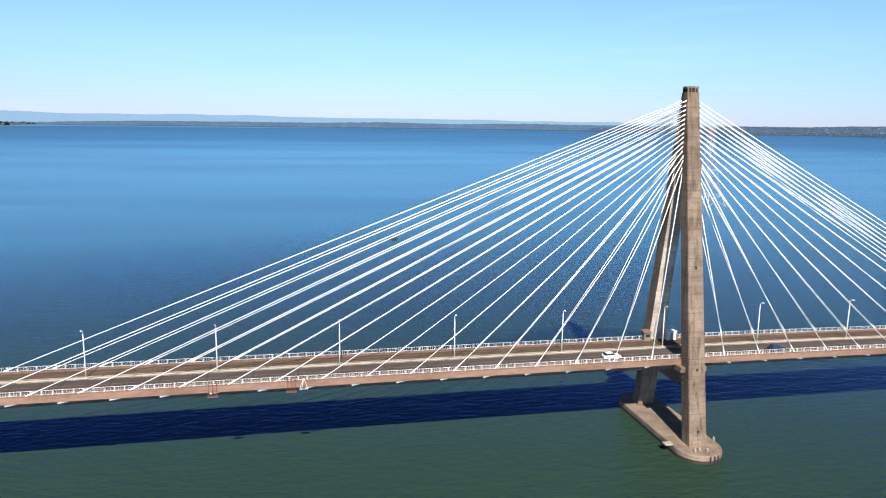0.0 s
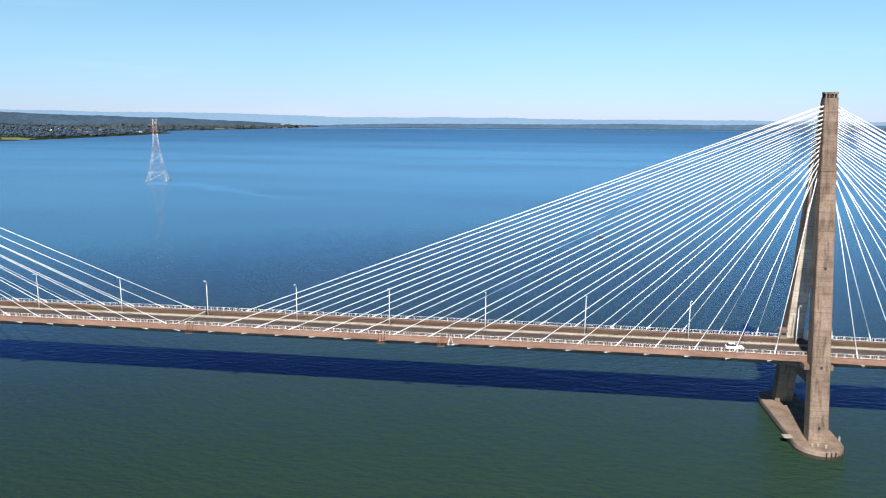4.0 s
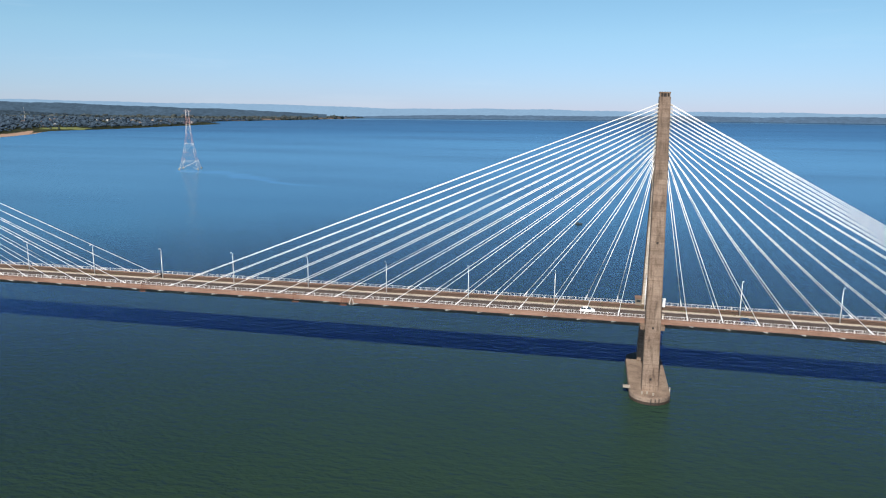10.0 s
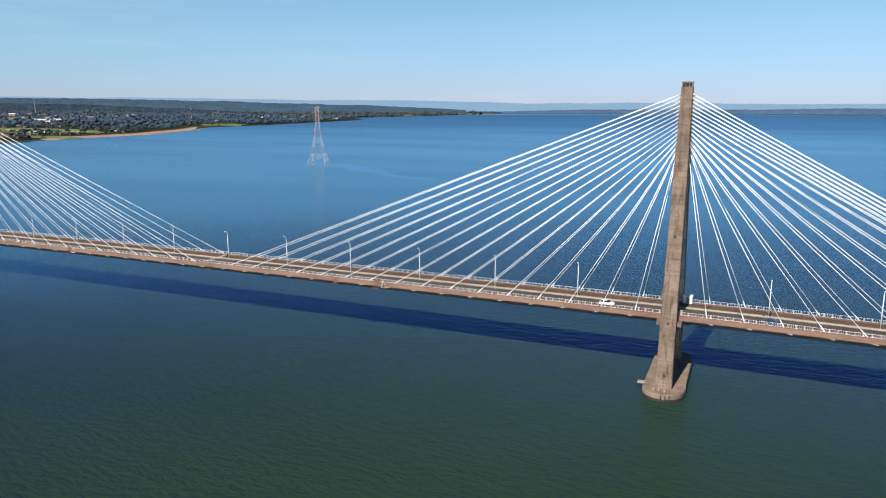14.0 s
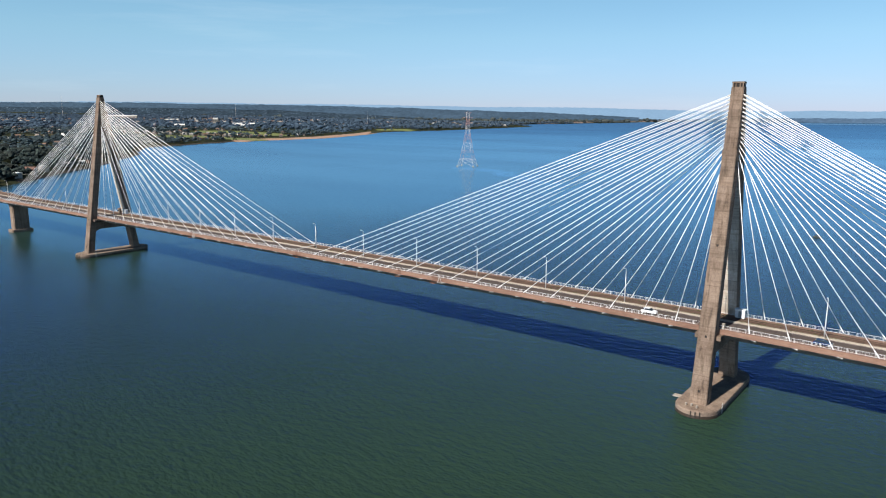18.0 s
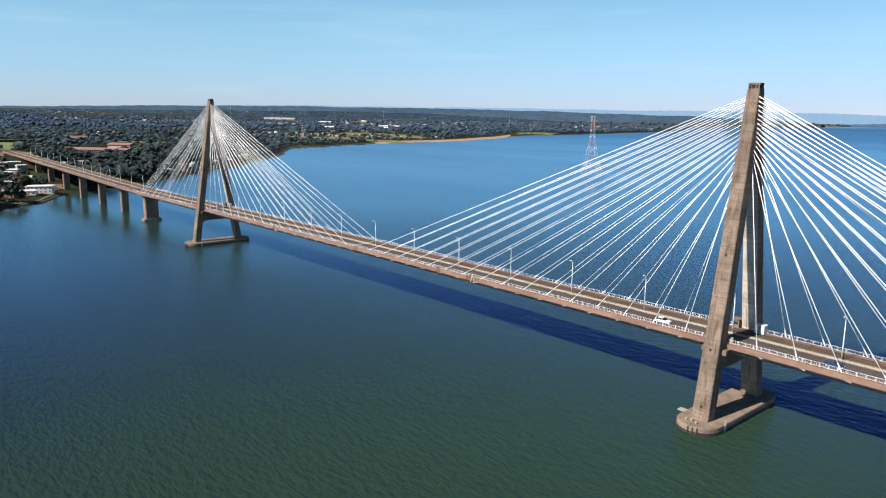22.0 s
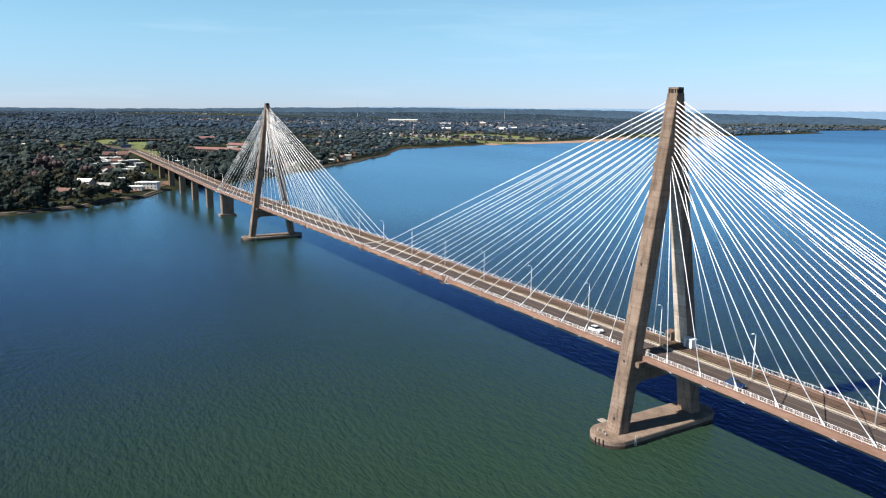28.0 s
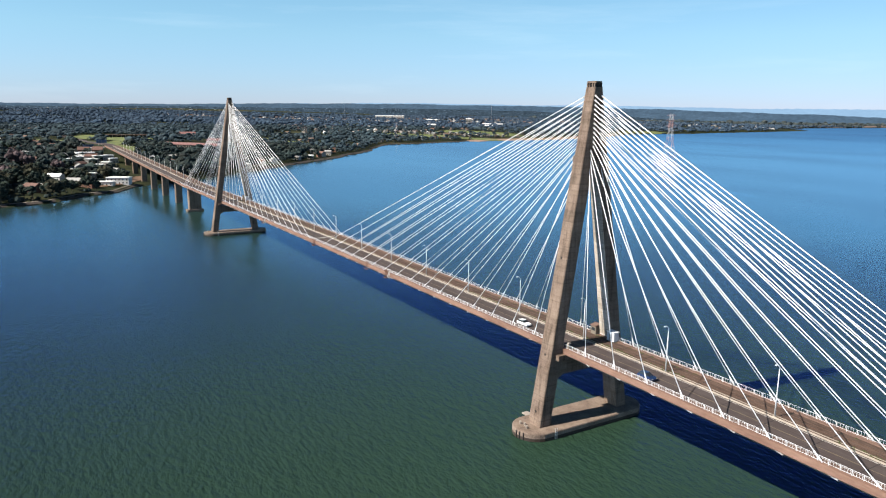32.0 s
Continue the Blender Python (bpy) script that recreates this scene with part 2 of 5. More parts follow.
def box(x0, x1, y0, y1, z0, z1, bevel=0.0):
    if bevel <= 0:
        v = [(x, y, z) for x in (x0, x1) for y in (y0, y1) for z in (z0, z1)]
        f = [(0, 1, 3, 2), (4, 6, 7, 5), (0, 4, 5, 1), (2, 3, 7, 6), (0, 2, 6, 4), (1, 5, 7, 3)]
        return v, f
    b = bevel
    ring = [(x0 + b, y0), (x1 - b, y0), (x1, y0 + b), (x1, y1 - b), (x1 - b, y1), (x0 + b, y1), (x0, y1 - b), (x0, y0 + b)]
    return loft([[(x, y, z) for x, y in ring] for z in (z0, z1)])


def loft(rings, cap=True):
    """A closed skin through rings of equal length (counter-clockwise from above, upward)."""
    n, v, f = len(rings[0]), [p for r in rings for p in r], []
    for i in range(len(rings) - 1):
        for k in range(n):
            a, b = i * n + k, i * n + (k + 1) % n
            f.append((a, b, b + n, a + n))
    if cap:
        f.append(tuple(range(n - 1, -1, -1)))
        f.append(tuple((len(rings) - 1) * n + k for k in range(n)))
    return v, f


def tube(p0, p1, r0, r1=None, n=8):
    p0, p1 = Vector(p0), Vector(p1)
    r1 = r0 if r1 is None else r1
    d = (p1 - p0).normalized()
    u = d.orthogonal().normalized()
    w = d.cross(u)
    rings = []
    for p, r in ((p0, r0), (p1, r1)):
        rings.append([tuple(p + r * (math.cos(2 * math.pi * k / n) * u + math.sin(2 * math.pi * k / n) * w)) for k in range(n)])
    return loft(rings)


def join(*geos):
    v, f = [], []
    for gv, gf in geos:
        o = len(v)
        v += list(gv)
        f += [tuple(i + o for i in q) for q in gf]
    return v, f


def moved(geo, m):
    return [tuple(m @ Vector(p)) for p in geo[0]], geo[1]


# ------------------------------------------------------------------ plan
WZ = -21.6            # water level; z = 0 is the deck's edge at the tower
EYE_Z = 57.0
HUB = (30.0, -160.0)  # middle of the flight, round which the distance is laid out
SPAN, STEP = 330.0, 9.8
YN, YF = -7.5, 8.7    # the two planes of stays
EDGE_N, EDGE_F = -8.0, 9.2
AXIS = 0.3


def deck_z(x):
    """Height of the deck's edge along the bridge: a flat crest, then the rise of the bank viaduct."""
    if x > 0:
        return -0.0001 * x * x - 0.003 * x
    if x > -165:
        return 0.25 * (1 - ((x + 165) / 165) ** 2)
    if x > -440:
        return 0.25 * (1 - ((x + 165) / 165) ** 2) * (1 if x > -330 else 0.5)
    return -0.42 + 0.0145 * (-440 - x)


def squash(x, y, z):
    """Lays the far distance nearer in proportion, as seen from the flight's middle, so that it stays inside five kilometres."""
    dx, dy = x - HUB[0], y - HUB[1]
    r = np.hypot(dx, dy)
    k = np.where(r > 2500, (2500 + 2350 * (1 - np.exp(-(r - 2500) / 2350))) / np.maximum(r, 1), 1.0)
    return HUB[0] + dx * k, HUB[1] + dy * k, EYE_Z - (EYE_Z - z) * k, k
# ------------------------------------------------------------------ water and land
SHORE_W = [(-505, -5000), (-505, -1500), (-515, -400), (-527, -150), (-550, -95), (-590, -70), (-613, -38), (-643, -22), (-668, -8), (-700, 40),
           (-790, 140), (-890, 235), (-1017, 370), (-1060, 393), (-1191, 510), (-1249, 539), (-1380, 626), (-1430, 665), (-1500, 865),
           (-1555, 1014), (-1560, 1164), (-1575, 1338), (-1740, 1690), (-1930, 2000), (-1950, 2415), (-2170, 3610), (-2330, 3800), (-2700, 3950),
           (-2690, 4620), (-2640, 6000), (-2760, 8200), (-4200, 9000), (-6500, 9500), (-9000, 30000), (-30000, 30000), (-30000, -5000)]


def inside(px, py, poly):
    hit = np.zeros(px.shape, bool)
    for (x0, y0), (x1, y1) in zip(poly, poly[1:] + poly[:1]):
        c = (y0 > py) != (y1 > py)
        hit ^= c & (px < (x1 - x0) * (py - y0) / ((y1 - y0) or 1e-9) + x0)
    return hit


def shore_distance(px, py, poly):
    best = np.full(px.shape, 1e9)
    for (x0, y0), (x1, y1) in zip(poly, poly[1:] + poly[:1]):
        dx, dy = x1 - x0, y1 - y0
        t = np.clip(((px - x0) * dx + (py - y0) * dy) / (dx * dx + dy * dy), 0, 1)
        best = np.minimum(best, np.hypot(px - x0 - t * dx, py - y0 - t * dy))
    return best


def waves(x, y, seed, size):
    """Smooth rolling values from a few crossed sines."""
    rng = np.random.RandomState(seed)
    out = np.zeros(np.shape(x))
    for i in range(7):
        a, s = rng.uniform(0, 6.283), size * rng.uniform(0.5, 1.6)
        out += np.sin((x * np.cos(a) + y * np.sin(a)) / s + rng.uniform(0, 6.283))
    return out / 7


def wobble(x, y):
    return 9 * waves(x, y, 3, 28) + 5 * waves(x, y, 4, 11)


def land_height(x, y):
    """Ground height, far below the water where the water is."""
    d1 = np.where(inside(x, y, SHORE_W), 1, -1) * shore_distance(x, y, SHORE_W)
    d = d1 + np.where(d1 > -60, wobble(x, y) * 0.5, 0)
    r = np.hypot(x - HUB[0], y - HUB[1])
    up = 1.6 + 21 * (1 - np.exp(-np.maximum(d, 0) / 230)) + 5 * waves(x, y, 8, 160) * np.clip(d / 200, 0, 1)
    low = np.where(y > 3700, 0.25, 1.0)
    flat = np.clip((y - 960) / 120, 0, 1) * np.clip((2150 - y) / 150, 0, 1) * np.clip((420 - d) / 240, 0, 1)
    up = up * (1 - flat) + flat * (0.6 + 0.04 * np.maximum(d, 0))
    far = np.clip((d - 900) / 5000, 0, 1)
    roll = 30 + 26 * waves(x, y, 9, 900) + 22 * waves(x, y, 10, 2600)
    h = up * low + far * roll * 1.6 + np.where(r > 9000, (r - 9000) * 0.0045, 0) * (0.7 + 0.5 * waves(x, y, 12, 3200))
    # the bridgehead embankment
    ramp_w = np.exp(-((y + 2) / 26) ** 2) * np.clip((-x - 790) / 90, 0, 1) * np.clip((1400 + x) / 400, 0, 1)
    h = h * (1 - ramp_w) + ramp_w * (deck_bank(x) - WZ - 1.0)
    return np.where(d > 0, WZ + h, WZ - np.minimum(6, 0.6 - d * 0.2)), d


def deck_bank(x):
    return -0.42 + 0.0145 * (-440 - np.maximum(x, -1000))


def polar_sheet(name, radii, angles, height, mat):
    rr, aa = np.meshgrid(radii, angles, indexing="ij")
    x, y = HUB[0] + rr * np.sin(aa), HUB[1] + rr * np.cos(aa)
    X, Y, Z, _ = squash(x, y, height(x, y))
    nr, na = rr.shape
    me = bpy.data.meshes.new(name)
    co = np.stack([X, Y, Z], -1).reshape(-1, 3)
    i, k = np.meshgrid(np.arange(nr - 1), np.arange(na - 1), indexing="ij")
    a = (i * na + k).ravel()
    quads = np.stack([a, a + 1, a + na + 1, a + na], -1)
    me.vertices.add(len(co))
    me.vertices.foreach_set("co", co.ravel())
    me.loops.add(quads.size)
    me.loops.foreach_set("vertex_index", quads.ravel())
    me.polygons.add(len(quads))
    me.polygons.foreach_set("loop_start", np.arange(0, quads.size, 4))
    me.update(calc_edges=True)
    me.polygons.foreach_set("use_smooth", [True] * len(quads))
    me.materials.append(mat)
    return new(name, me)


M_WATER = bpy.data.materials.new("river_water")
M_WATER.use_nodes = True
wt = M_WATER.node_tree
wt.nodes.remove(wt.nodes["Principled BSDF"])
deep, gloss, both, edge = wt.nodes.new("ShaderNodeBsdfDiffuse"), wt.nodes.new("ShaderNodeBsdfGlossy"), wt.nodes.new("ShaderNodeMixShader"), wt.nodes.new("ShaderNodeFresnel")
silt = noise_tex(M_WATER, coords(M_WATER), 0.004, 4)
murk = ramp(M_WATER, silt, ((0.3, (0.0145, 0.0325, 0.02)), (0.7, (0.0195, 0.041, 0.0255))))
# water painted darker south, brighter past the bridge, for view-dependent light
reach, northing = node(M_WATER, "MapRange", From_Min=-150.0, From_Max=60.0, To_Min=0.8, To_Max=1.14), node(M_WATER, "SeparateXYZ")
link(M_WATER, coords(M_WATER), northing.inputs[0])
link(M_WATER, northing.outputs[1], reach.inputs[0])
link(M_WATER, mix(M_WATER, 1.0, murk, reach.outputs[0], "MULTIPLY"), deep.inputs["Color"])
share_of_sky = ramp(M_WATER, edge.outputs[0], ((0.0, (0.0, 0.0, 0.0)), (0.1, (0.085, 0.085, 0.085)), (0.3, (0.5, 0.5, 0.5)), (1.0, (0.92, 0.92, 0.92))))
# the gloss colour tints the mirrored sky, navy looking down, pale at grazing
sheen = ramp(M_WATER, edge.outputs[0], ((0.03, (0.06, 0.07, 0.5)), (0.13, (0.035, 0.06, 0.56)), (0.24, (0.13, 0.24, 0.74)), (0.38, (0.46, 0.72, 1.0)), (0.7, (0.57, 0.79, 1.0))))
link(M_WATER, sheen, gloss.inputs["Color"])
edge.inputs["IOR"].default_value = 1.34
r1 = noise_tex(M_WATER, coords(M_WATER, (0.5, 1.0, 1.0)), 0.62, 5, 0.6)
r2 = noise_tex(M_WATER, coords(M_WATER, (0.6, 1.0, 1.0)), 0.13, 3, 0.55)
swell = mix(M_WATER, 0.3, r1, r2)


def wmath(kind, *values):
    """A vector node on the water, of values or sockets."""
    n = node(M_WATER, "VectorMath")
    n.operation = kind
    for slot, v in zip(n.inputs, values):
        if isinstance(v, tuple):
            slot.default_value = v
        else:
            link(M_WATER, v, slot)
    return n


# the ripples are steepest in the narrows by the bridge and ease out over the open river
place = coords(M_WATER)
away = wmath("DISTANCE", place, (HUB[0], HUB[1], WZ)).outputs["Value"]
calm = node(M_WATER, "MapRange", From_Min=180.0, From_Max=600.0, To_Min=1.0, To_Max=0.06)
link(M_WATER, away, calm.inputs[0])
ripple, faint = node(M_WATER, "Bump", Distance=1.0), node(M_WATER, "Bump", Distance=0.42)
for relief in (ripple, faint):
    link(M_WATER, calm.outputs[0], relief.inputs["Strength"])
    link(M_WATER, swell, relief.inputs["Height"])
link(M_WATER, faint.outputs[0], edge.inputs["Normal"])
link(M_WATER, ripple.outputs[0], deep.inputs["Normal"])
# far out only the near faces of the waves show: the mean normal leans back towards the middle of the reach
lean = node(M_WATER, "MapRange", From_Min=300.0, From_Max=3000.0, To_Min=0.0, To_Max=0.12)
link(M_WATER, away, lean.inputs[0])
back = wmath("SCALE", wmath("NORMALIZE", wmath("SUBTRACT", (HUB[0], HUB[1], WZ), place).outputs[0]).outputs[0])
link(M_WATER, lean.outputs[0], back.inputs["Scale"])
tilted = wmath("NORMALIZE", wmath("ADD", ripple.outputs[0], back.outputs[0]).outputs[0]).outputs[0]
link(M_WATER, tilted, gloss.inputs["Normal"])
lane = noise_tex(M_WATER, coords(M_WATER, (0.3, 1.0, 1.0)), 0.0035, 5, 0.6)
lane_r = node(M_WATER, "MapRange", From_Min=0.35, From_Max=0.65, To_Min=0.1, To_Max=0.24)
link(M_WATER, lane, lane_r.inputs[0])
link(M_WATER, lane_r.outputs[0], gloss.inputs["Roughness"])
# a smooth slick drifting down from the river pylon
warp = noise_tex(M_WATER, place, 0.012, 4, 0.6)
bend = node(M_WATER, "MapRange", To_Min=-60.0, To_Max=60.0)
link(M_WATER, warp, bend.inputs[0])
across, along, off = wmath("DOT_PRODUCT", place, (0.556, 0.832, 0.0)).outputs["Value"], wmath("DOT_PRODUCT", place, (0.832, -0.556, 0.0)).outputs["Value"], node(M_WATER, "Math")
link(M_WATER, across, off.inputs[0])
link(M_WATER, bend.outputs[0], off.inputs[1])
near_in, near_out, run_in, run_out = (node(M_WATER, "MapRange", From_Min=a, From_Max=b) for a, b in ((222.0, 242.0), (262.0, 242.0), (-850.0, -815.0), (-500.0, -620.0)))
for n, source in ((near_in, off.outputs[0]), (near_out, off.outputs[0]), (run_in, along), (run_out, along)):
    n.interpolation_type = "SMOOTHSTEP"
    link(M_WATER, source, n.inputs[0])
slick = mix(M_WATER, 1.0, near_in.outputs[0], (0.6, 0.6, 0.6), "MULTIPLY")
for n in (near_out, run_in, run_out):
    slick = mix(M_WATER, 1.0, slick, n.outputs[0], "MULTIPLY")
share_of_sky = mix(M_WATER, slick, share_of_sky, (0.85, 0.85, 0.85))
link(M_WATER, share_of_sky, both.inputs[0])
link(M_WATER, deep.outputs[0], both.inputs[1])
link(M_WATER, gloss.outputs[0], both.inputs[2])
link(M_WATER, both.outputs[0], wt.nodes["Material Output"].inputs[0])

water = polar_sheet("water", np.concatenate([[0.0], np.geomspace(60, 90000, 90)]), np.linspace(0, 2 * math.pi, 181), lambda x, y: np.full(x.shape, WZ), M_WATER)
tagged(water, "wide river of rippled blue-green water", "river", kind="structure")

M_GROUND = material("riverbank_ground", (0.1, 0.11, 0.05), 0.95, 0, 0.1)
gv = coords(M_GROUND)
g1, g2 = noise_tex(M_GROUND, gv, 0.006, 5, 0.65), noise_tex(M_GROUND, gv, 0.07, 5, 0.7)
gcol = ramp(M_GROUND, mix(M_GROUND, 0.4, g1, g2), ((0.38, (0.009, 0.013, 0.006)), (0.52, (0.018, 0.022, 0.009)), (0.6, (0.042, 0.042, 0.018)), (0.7, (0.085, 0.06, 0.036))))
colour(M_GROUND, gcol)
bump(M_GROUND, g2, 0.8, 1.5)

view = np.radians(np.concatenate([np.linspace(-104, 60, 560), np.linspace(62, 254, 70)]))
ground = polar_sheet("ground", np.geomspace(340, 60000, 250), view, lambda x, y: land_height(x, y)[0], M_GROUND)
tagged(ground, "wooded and grassy river banks with rolling hills", "land", kind="structure")

# ------------------------------------------------------------------ pylon towers of the bridge
def leg_ring(z, side, outer=0.0):
    """Plan of one inclined leg at height z, drawn in by outer."""
    f = (z + 19.6) / 84.6
    hx = 2.3 - 0.62 * f - outer
    yo = 14.9 - 13.75 * f - outer
    yi = yo - 3.5 + 0.2 * f + 2 * outer
    b = 0.22
    ring = [(-hx + b, -yo), (hx - b, -yo), (hx, -yo + b), (hx, -yi), (-hx, -yi), (-hx, -yo + b)]
    if side > 0:
        ring = [(x, -y) for x, y in ring][::-1]
    return [(x, y, z) for x, y in ring]


def bridge_tower(x):
    t = thing("bridge_tower", (x, AXIS, 0), "tall A-shaped stained concrete bridge tower rising from the river", "bridge tower", "cable stay towers")
    for side in (-1, 1):
        leg = part("leg", loft([leg_ring(z, side, 0.05) for z in (-19.7, -4, 12, 30, 46.6)]), M_TOWER, t)
        z0 = -19.6
        while z0 < 46.5:
            z1 = min(z0 + 3.0, 46.6)
            # the inner face above the deck is painted pale, standing in for sunlight
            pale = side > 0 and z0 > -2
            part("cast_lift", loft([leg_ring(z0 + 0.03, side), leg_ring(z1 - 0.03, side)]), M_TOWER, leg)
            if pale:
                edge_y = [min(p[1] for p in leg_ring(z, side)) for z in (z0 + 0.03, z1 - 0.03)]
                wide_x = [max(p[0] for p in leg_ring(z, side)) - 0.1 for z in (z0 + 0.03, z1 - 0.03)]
                part("pale_facing", loft([[(-w, y - 0.05, z), (w, y - 0.05, z), (w, y + 0.1, z), (-w, y + 0.1, z)] for w, y, z in zip(wide_x, edge_y, (z0 + 0.03, z1 - 0.03))]), M_TOWER_SUNLIT, leg, "concrete facing painted pale as if sunlit")
            z0 = z1
        for z in (-16.2, -1.6, 22.5):
            yo = 14.9 - 13.75 * (z + 19.6) / 84.6
            # each hole is a dark block, its shade put into the colour
            part("inspection_hole", box(-0.28, 0.28, side * (yo - 0.3), side * (yo + 0.035), z - 0.4, z + 0.4), M_DARK, leg)
    def head(z, grow=0.0):
        f = (z + 19.6) / 84.6
        hx, yo, b = 2.3 - 0.62 * f - 0.1 + grow, 14.9 - 13.75 * f - 0.08 + grow, 0.2
        return [(a, c, z) for a, c in ((-hx + b, -yo), (hx - b, -yo), (hx, -yo + b), (hx, yo - b), (hx - b, yo), (-hx + b, yo), (-hx, yo - b), (-hx, -yo + b))]
    top = part("head", loft([head(46.6, -0.05), head(55, -0.05), head(63.6, -0.05)]), M_TOWER, t)
    for z0 in range(6):
        za, zb = 46.6 + 2.84 * z0, 46.6 + 2.84 * (z0 + 1)
        part("cast_lift", loft([head(za + 0.02), head(zb - 0.02)]), M_TOWER, top)
    part("joint_ring", loft([head(46.0, 0.2), head(47.3, 0.2)]), M_TOWER, t, "rough collar of jointed concrete")
    part("cap", loft([head(64.55), head(65.0)]), M_TOWER, t)
    hx, yo = 2.3 - 0.62 - 0.1, 1.15
    for a in (-hx + 0.3, -hx / 3, hx / 3, hx - 0.3):
        for c in (-yo + 0.14, yo - 0.14):
            part("cap_pillar", box(a - 0.13, a + 0.13, c - 0.14, c + 0.14, 63.6, 64.55), M_TOWER, t)
    # a dark block fills the openings and paints in their shade
    part("cap_recess", box(-hx + 0.16, hx - 0.16, -yo + 0.2, yo - 0.2, 63.6, 64.55), M_DARK, t)
    # crossbeam that carries the deck, haunched at its ends
    def beam(y, z0):
        return [(-1.5, y, z0), (1.5, y, z0), (1.5, y, -3.3), (-1.5, y, -3.3)]
    part("crossbeam", loft([beam(-10.2, -8.6), beam(-7.0, -7.0), beam(7.0, -7.0), beam(10.2, -8.6)]), M_TOWER, t)
    for side in (-1, 1):
        y0 = side * 7.0
        part("corbel", box(-3.4, 3.4, min(y0, side * 10.4), max(y0, side * 10.4), -2.6, -1.3), M_TOWER, t)
    part("drain_pipe", join(tube((-1.7, -7.2, -6.4), (-1.7, -10.5, -8.4), 0.13), tube((-1.7, -9.6, -8.2), (-2.0, -11.9, -19.6), 0.13)), M_RUST, t, "rusty downpipe on the inner face")
    return t


def pile_cap(x):
    t = thing("pile_cap", (x, AXIS, 0), "long round-ended concrete pile cap standing in the river", "pier base", "cable stay towers bases")
    n, ring = 14, []
    for k in range(n + 1):
        a = math.pi + math.pi * k / n
        ring.append((5.7 * math.cos(a), -14.4 + 5.7 * math.sin(a)))
    for k in range(n + 1):
        a = math.pi * k / n
        ring.append((5.7 * math.cos(a), 14.4 + 5.7 * math.sin(a)))
    grown = lambda g, z: [(a * g, c * (1 + (g - 1) * 0.3), z) for a, c in ring]
    part("cap_slab", loft([grown(1.0, WZ - 4), grown(1.0, -19.85), grown(0.975, -19.6)]), M_CAP, t)
    part("tide_band", loft([grown(1.006, WZ - 1), grown(1.006, WZ + 0.75), grown(1.0, WZ + 0.8)], cap=False), M_TIDE, t, "dark wet algae stain at the waterline")
    # three dark bars added for upright grooves, the grooves' shade in their colour
    for k in range(-1, 2):
        a = -math.pi / 2 + k * 0.2 + 0.2
        p = Vector((5.72 * math.cos(a), -14.4 + 5.72 * math.sin(a), 0))
        part("fender_post", box(p.x - 0.12, p.x + 0.12, p.y - 0.22, p.y + 0.1, -21.9, -19.7), M_DARK, t)
    for a, c in ((-0.9, -16.9), (0.7, -17.6), (-2.3, -17.2)):
        part("mooring_bollard", tube((a, c, -19.6), (a, c, -18.9), 0.22, 0.3, 8), M_BARRIER, t)
    part("landing_platform", box(-7.4, -5.3, -12.9, -11.1, -19.75, -19.5), M_BARRIER, t, "pale concrete landing platform")
    part("ladder", join(tube((5.75, -12.6, -21.8), (5.75, -12.6, -18.7), 0.07, n=6), tube((5.75, -12.0, -21.8), (5.75, -12.0, -18.7), 0.07, n=6),
                        *[tube((5.75, -12.6, z), (5.75, -12.0, z), 0.05, n=6) for z in (-21.3, -20.8, -20.3, -19.8, -19.3)]), M_SOCKET, t, "steel access ladder")
    return t


for tx in (0.0, -SPAN):
    bridge_tower(tx)
    pile_cap(tx)

# ------------------------------------------------------------------ deck
XS = [420, 300, 200] + [120 - 5 * i for i in range(121)] + [-500, -520, -560, -600, -640, -680, -720, -760, -800, -850, -900, -960]


def strip(y0, y1, z0, z1, dz=0.0, xs=XS):
    """A bar of the deck's length between two lines across it."""
    rings = [[(x, y0, deck_z(x) + z0), (x, y0, deck_z(x) + z1), (x, y1, deck_z(x) + z1 + dz), (x, y1, deck_z(x) + z0 + dz)] for x in xs]
    return loft(rings)


def profile(points, xs=XS):
    return loft([[(x, y, deck_z(x) + z) for y, z in points] for x in xs])


deck = thing("bridge_deck", (0, 0, 0), "long concrete bridge deck with road and disused track bed", "bridge deck")
part("girder", profile([(EDGE_N + 0.3, -0.95), (EDGE_N + 0.3, -0.35), (EDGE_F - 0.3, -0.35), (EDGE_F - 0.3, -0.95), (6.2, -3.1), (-5.0, -3.1)]), M_SOFFIT, deck)
part("edge_beam", profile([(EDGE_N, -1.25), (EDGE_N, 0.05), (EDGE_N + 0.9, 0.05), (EDGE_N + 0.9, -1.0), (EDGE_N + 0.35, -1.25)]), M_FASCIA, deck, "rust-stained edge beam")
part("edge_beam", profile([(EDGE_F - 0.9, -1.0), (EDGE_F - 0.9, 0.05), (EDGE_F, 0.05), (EDGE_F, -1.25), (EDGE_F - 0.35, -1.25)]), M_FASCIA, deck, "rust-stained edge beam")
part("footway", strip(EDGE_N + 0.9, -5.75, -0.34, 0.02), M_WALK, deck, "narrow concrete footway")
part("carriageway", strip(-5.75, 1.62, -0.34, -0.13), M_ASPHALT, deck, "worn grey asphalt carriageway")
part("median_barrier", profile([(1.62, -0.34), (1.72, 0.16), (1.77, 0.2), (1.82, 0.16), (1.92, -0.34)]), M_BARRIER, deck, "low pale concrete barrier")
part("lamp_strip", strip(1.92, 2.75, -0.34, -0.05), M_TRACKBED, deck)
part("kerb", strip(2.75, 2.85, -0.34, 0.08), M_BARRIER, deck)
part("track_bed", strip(2.85, 7.42, -0.34, -0.08), M_TRACKBED, deck, "gritty weed-grown track bed")
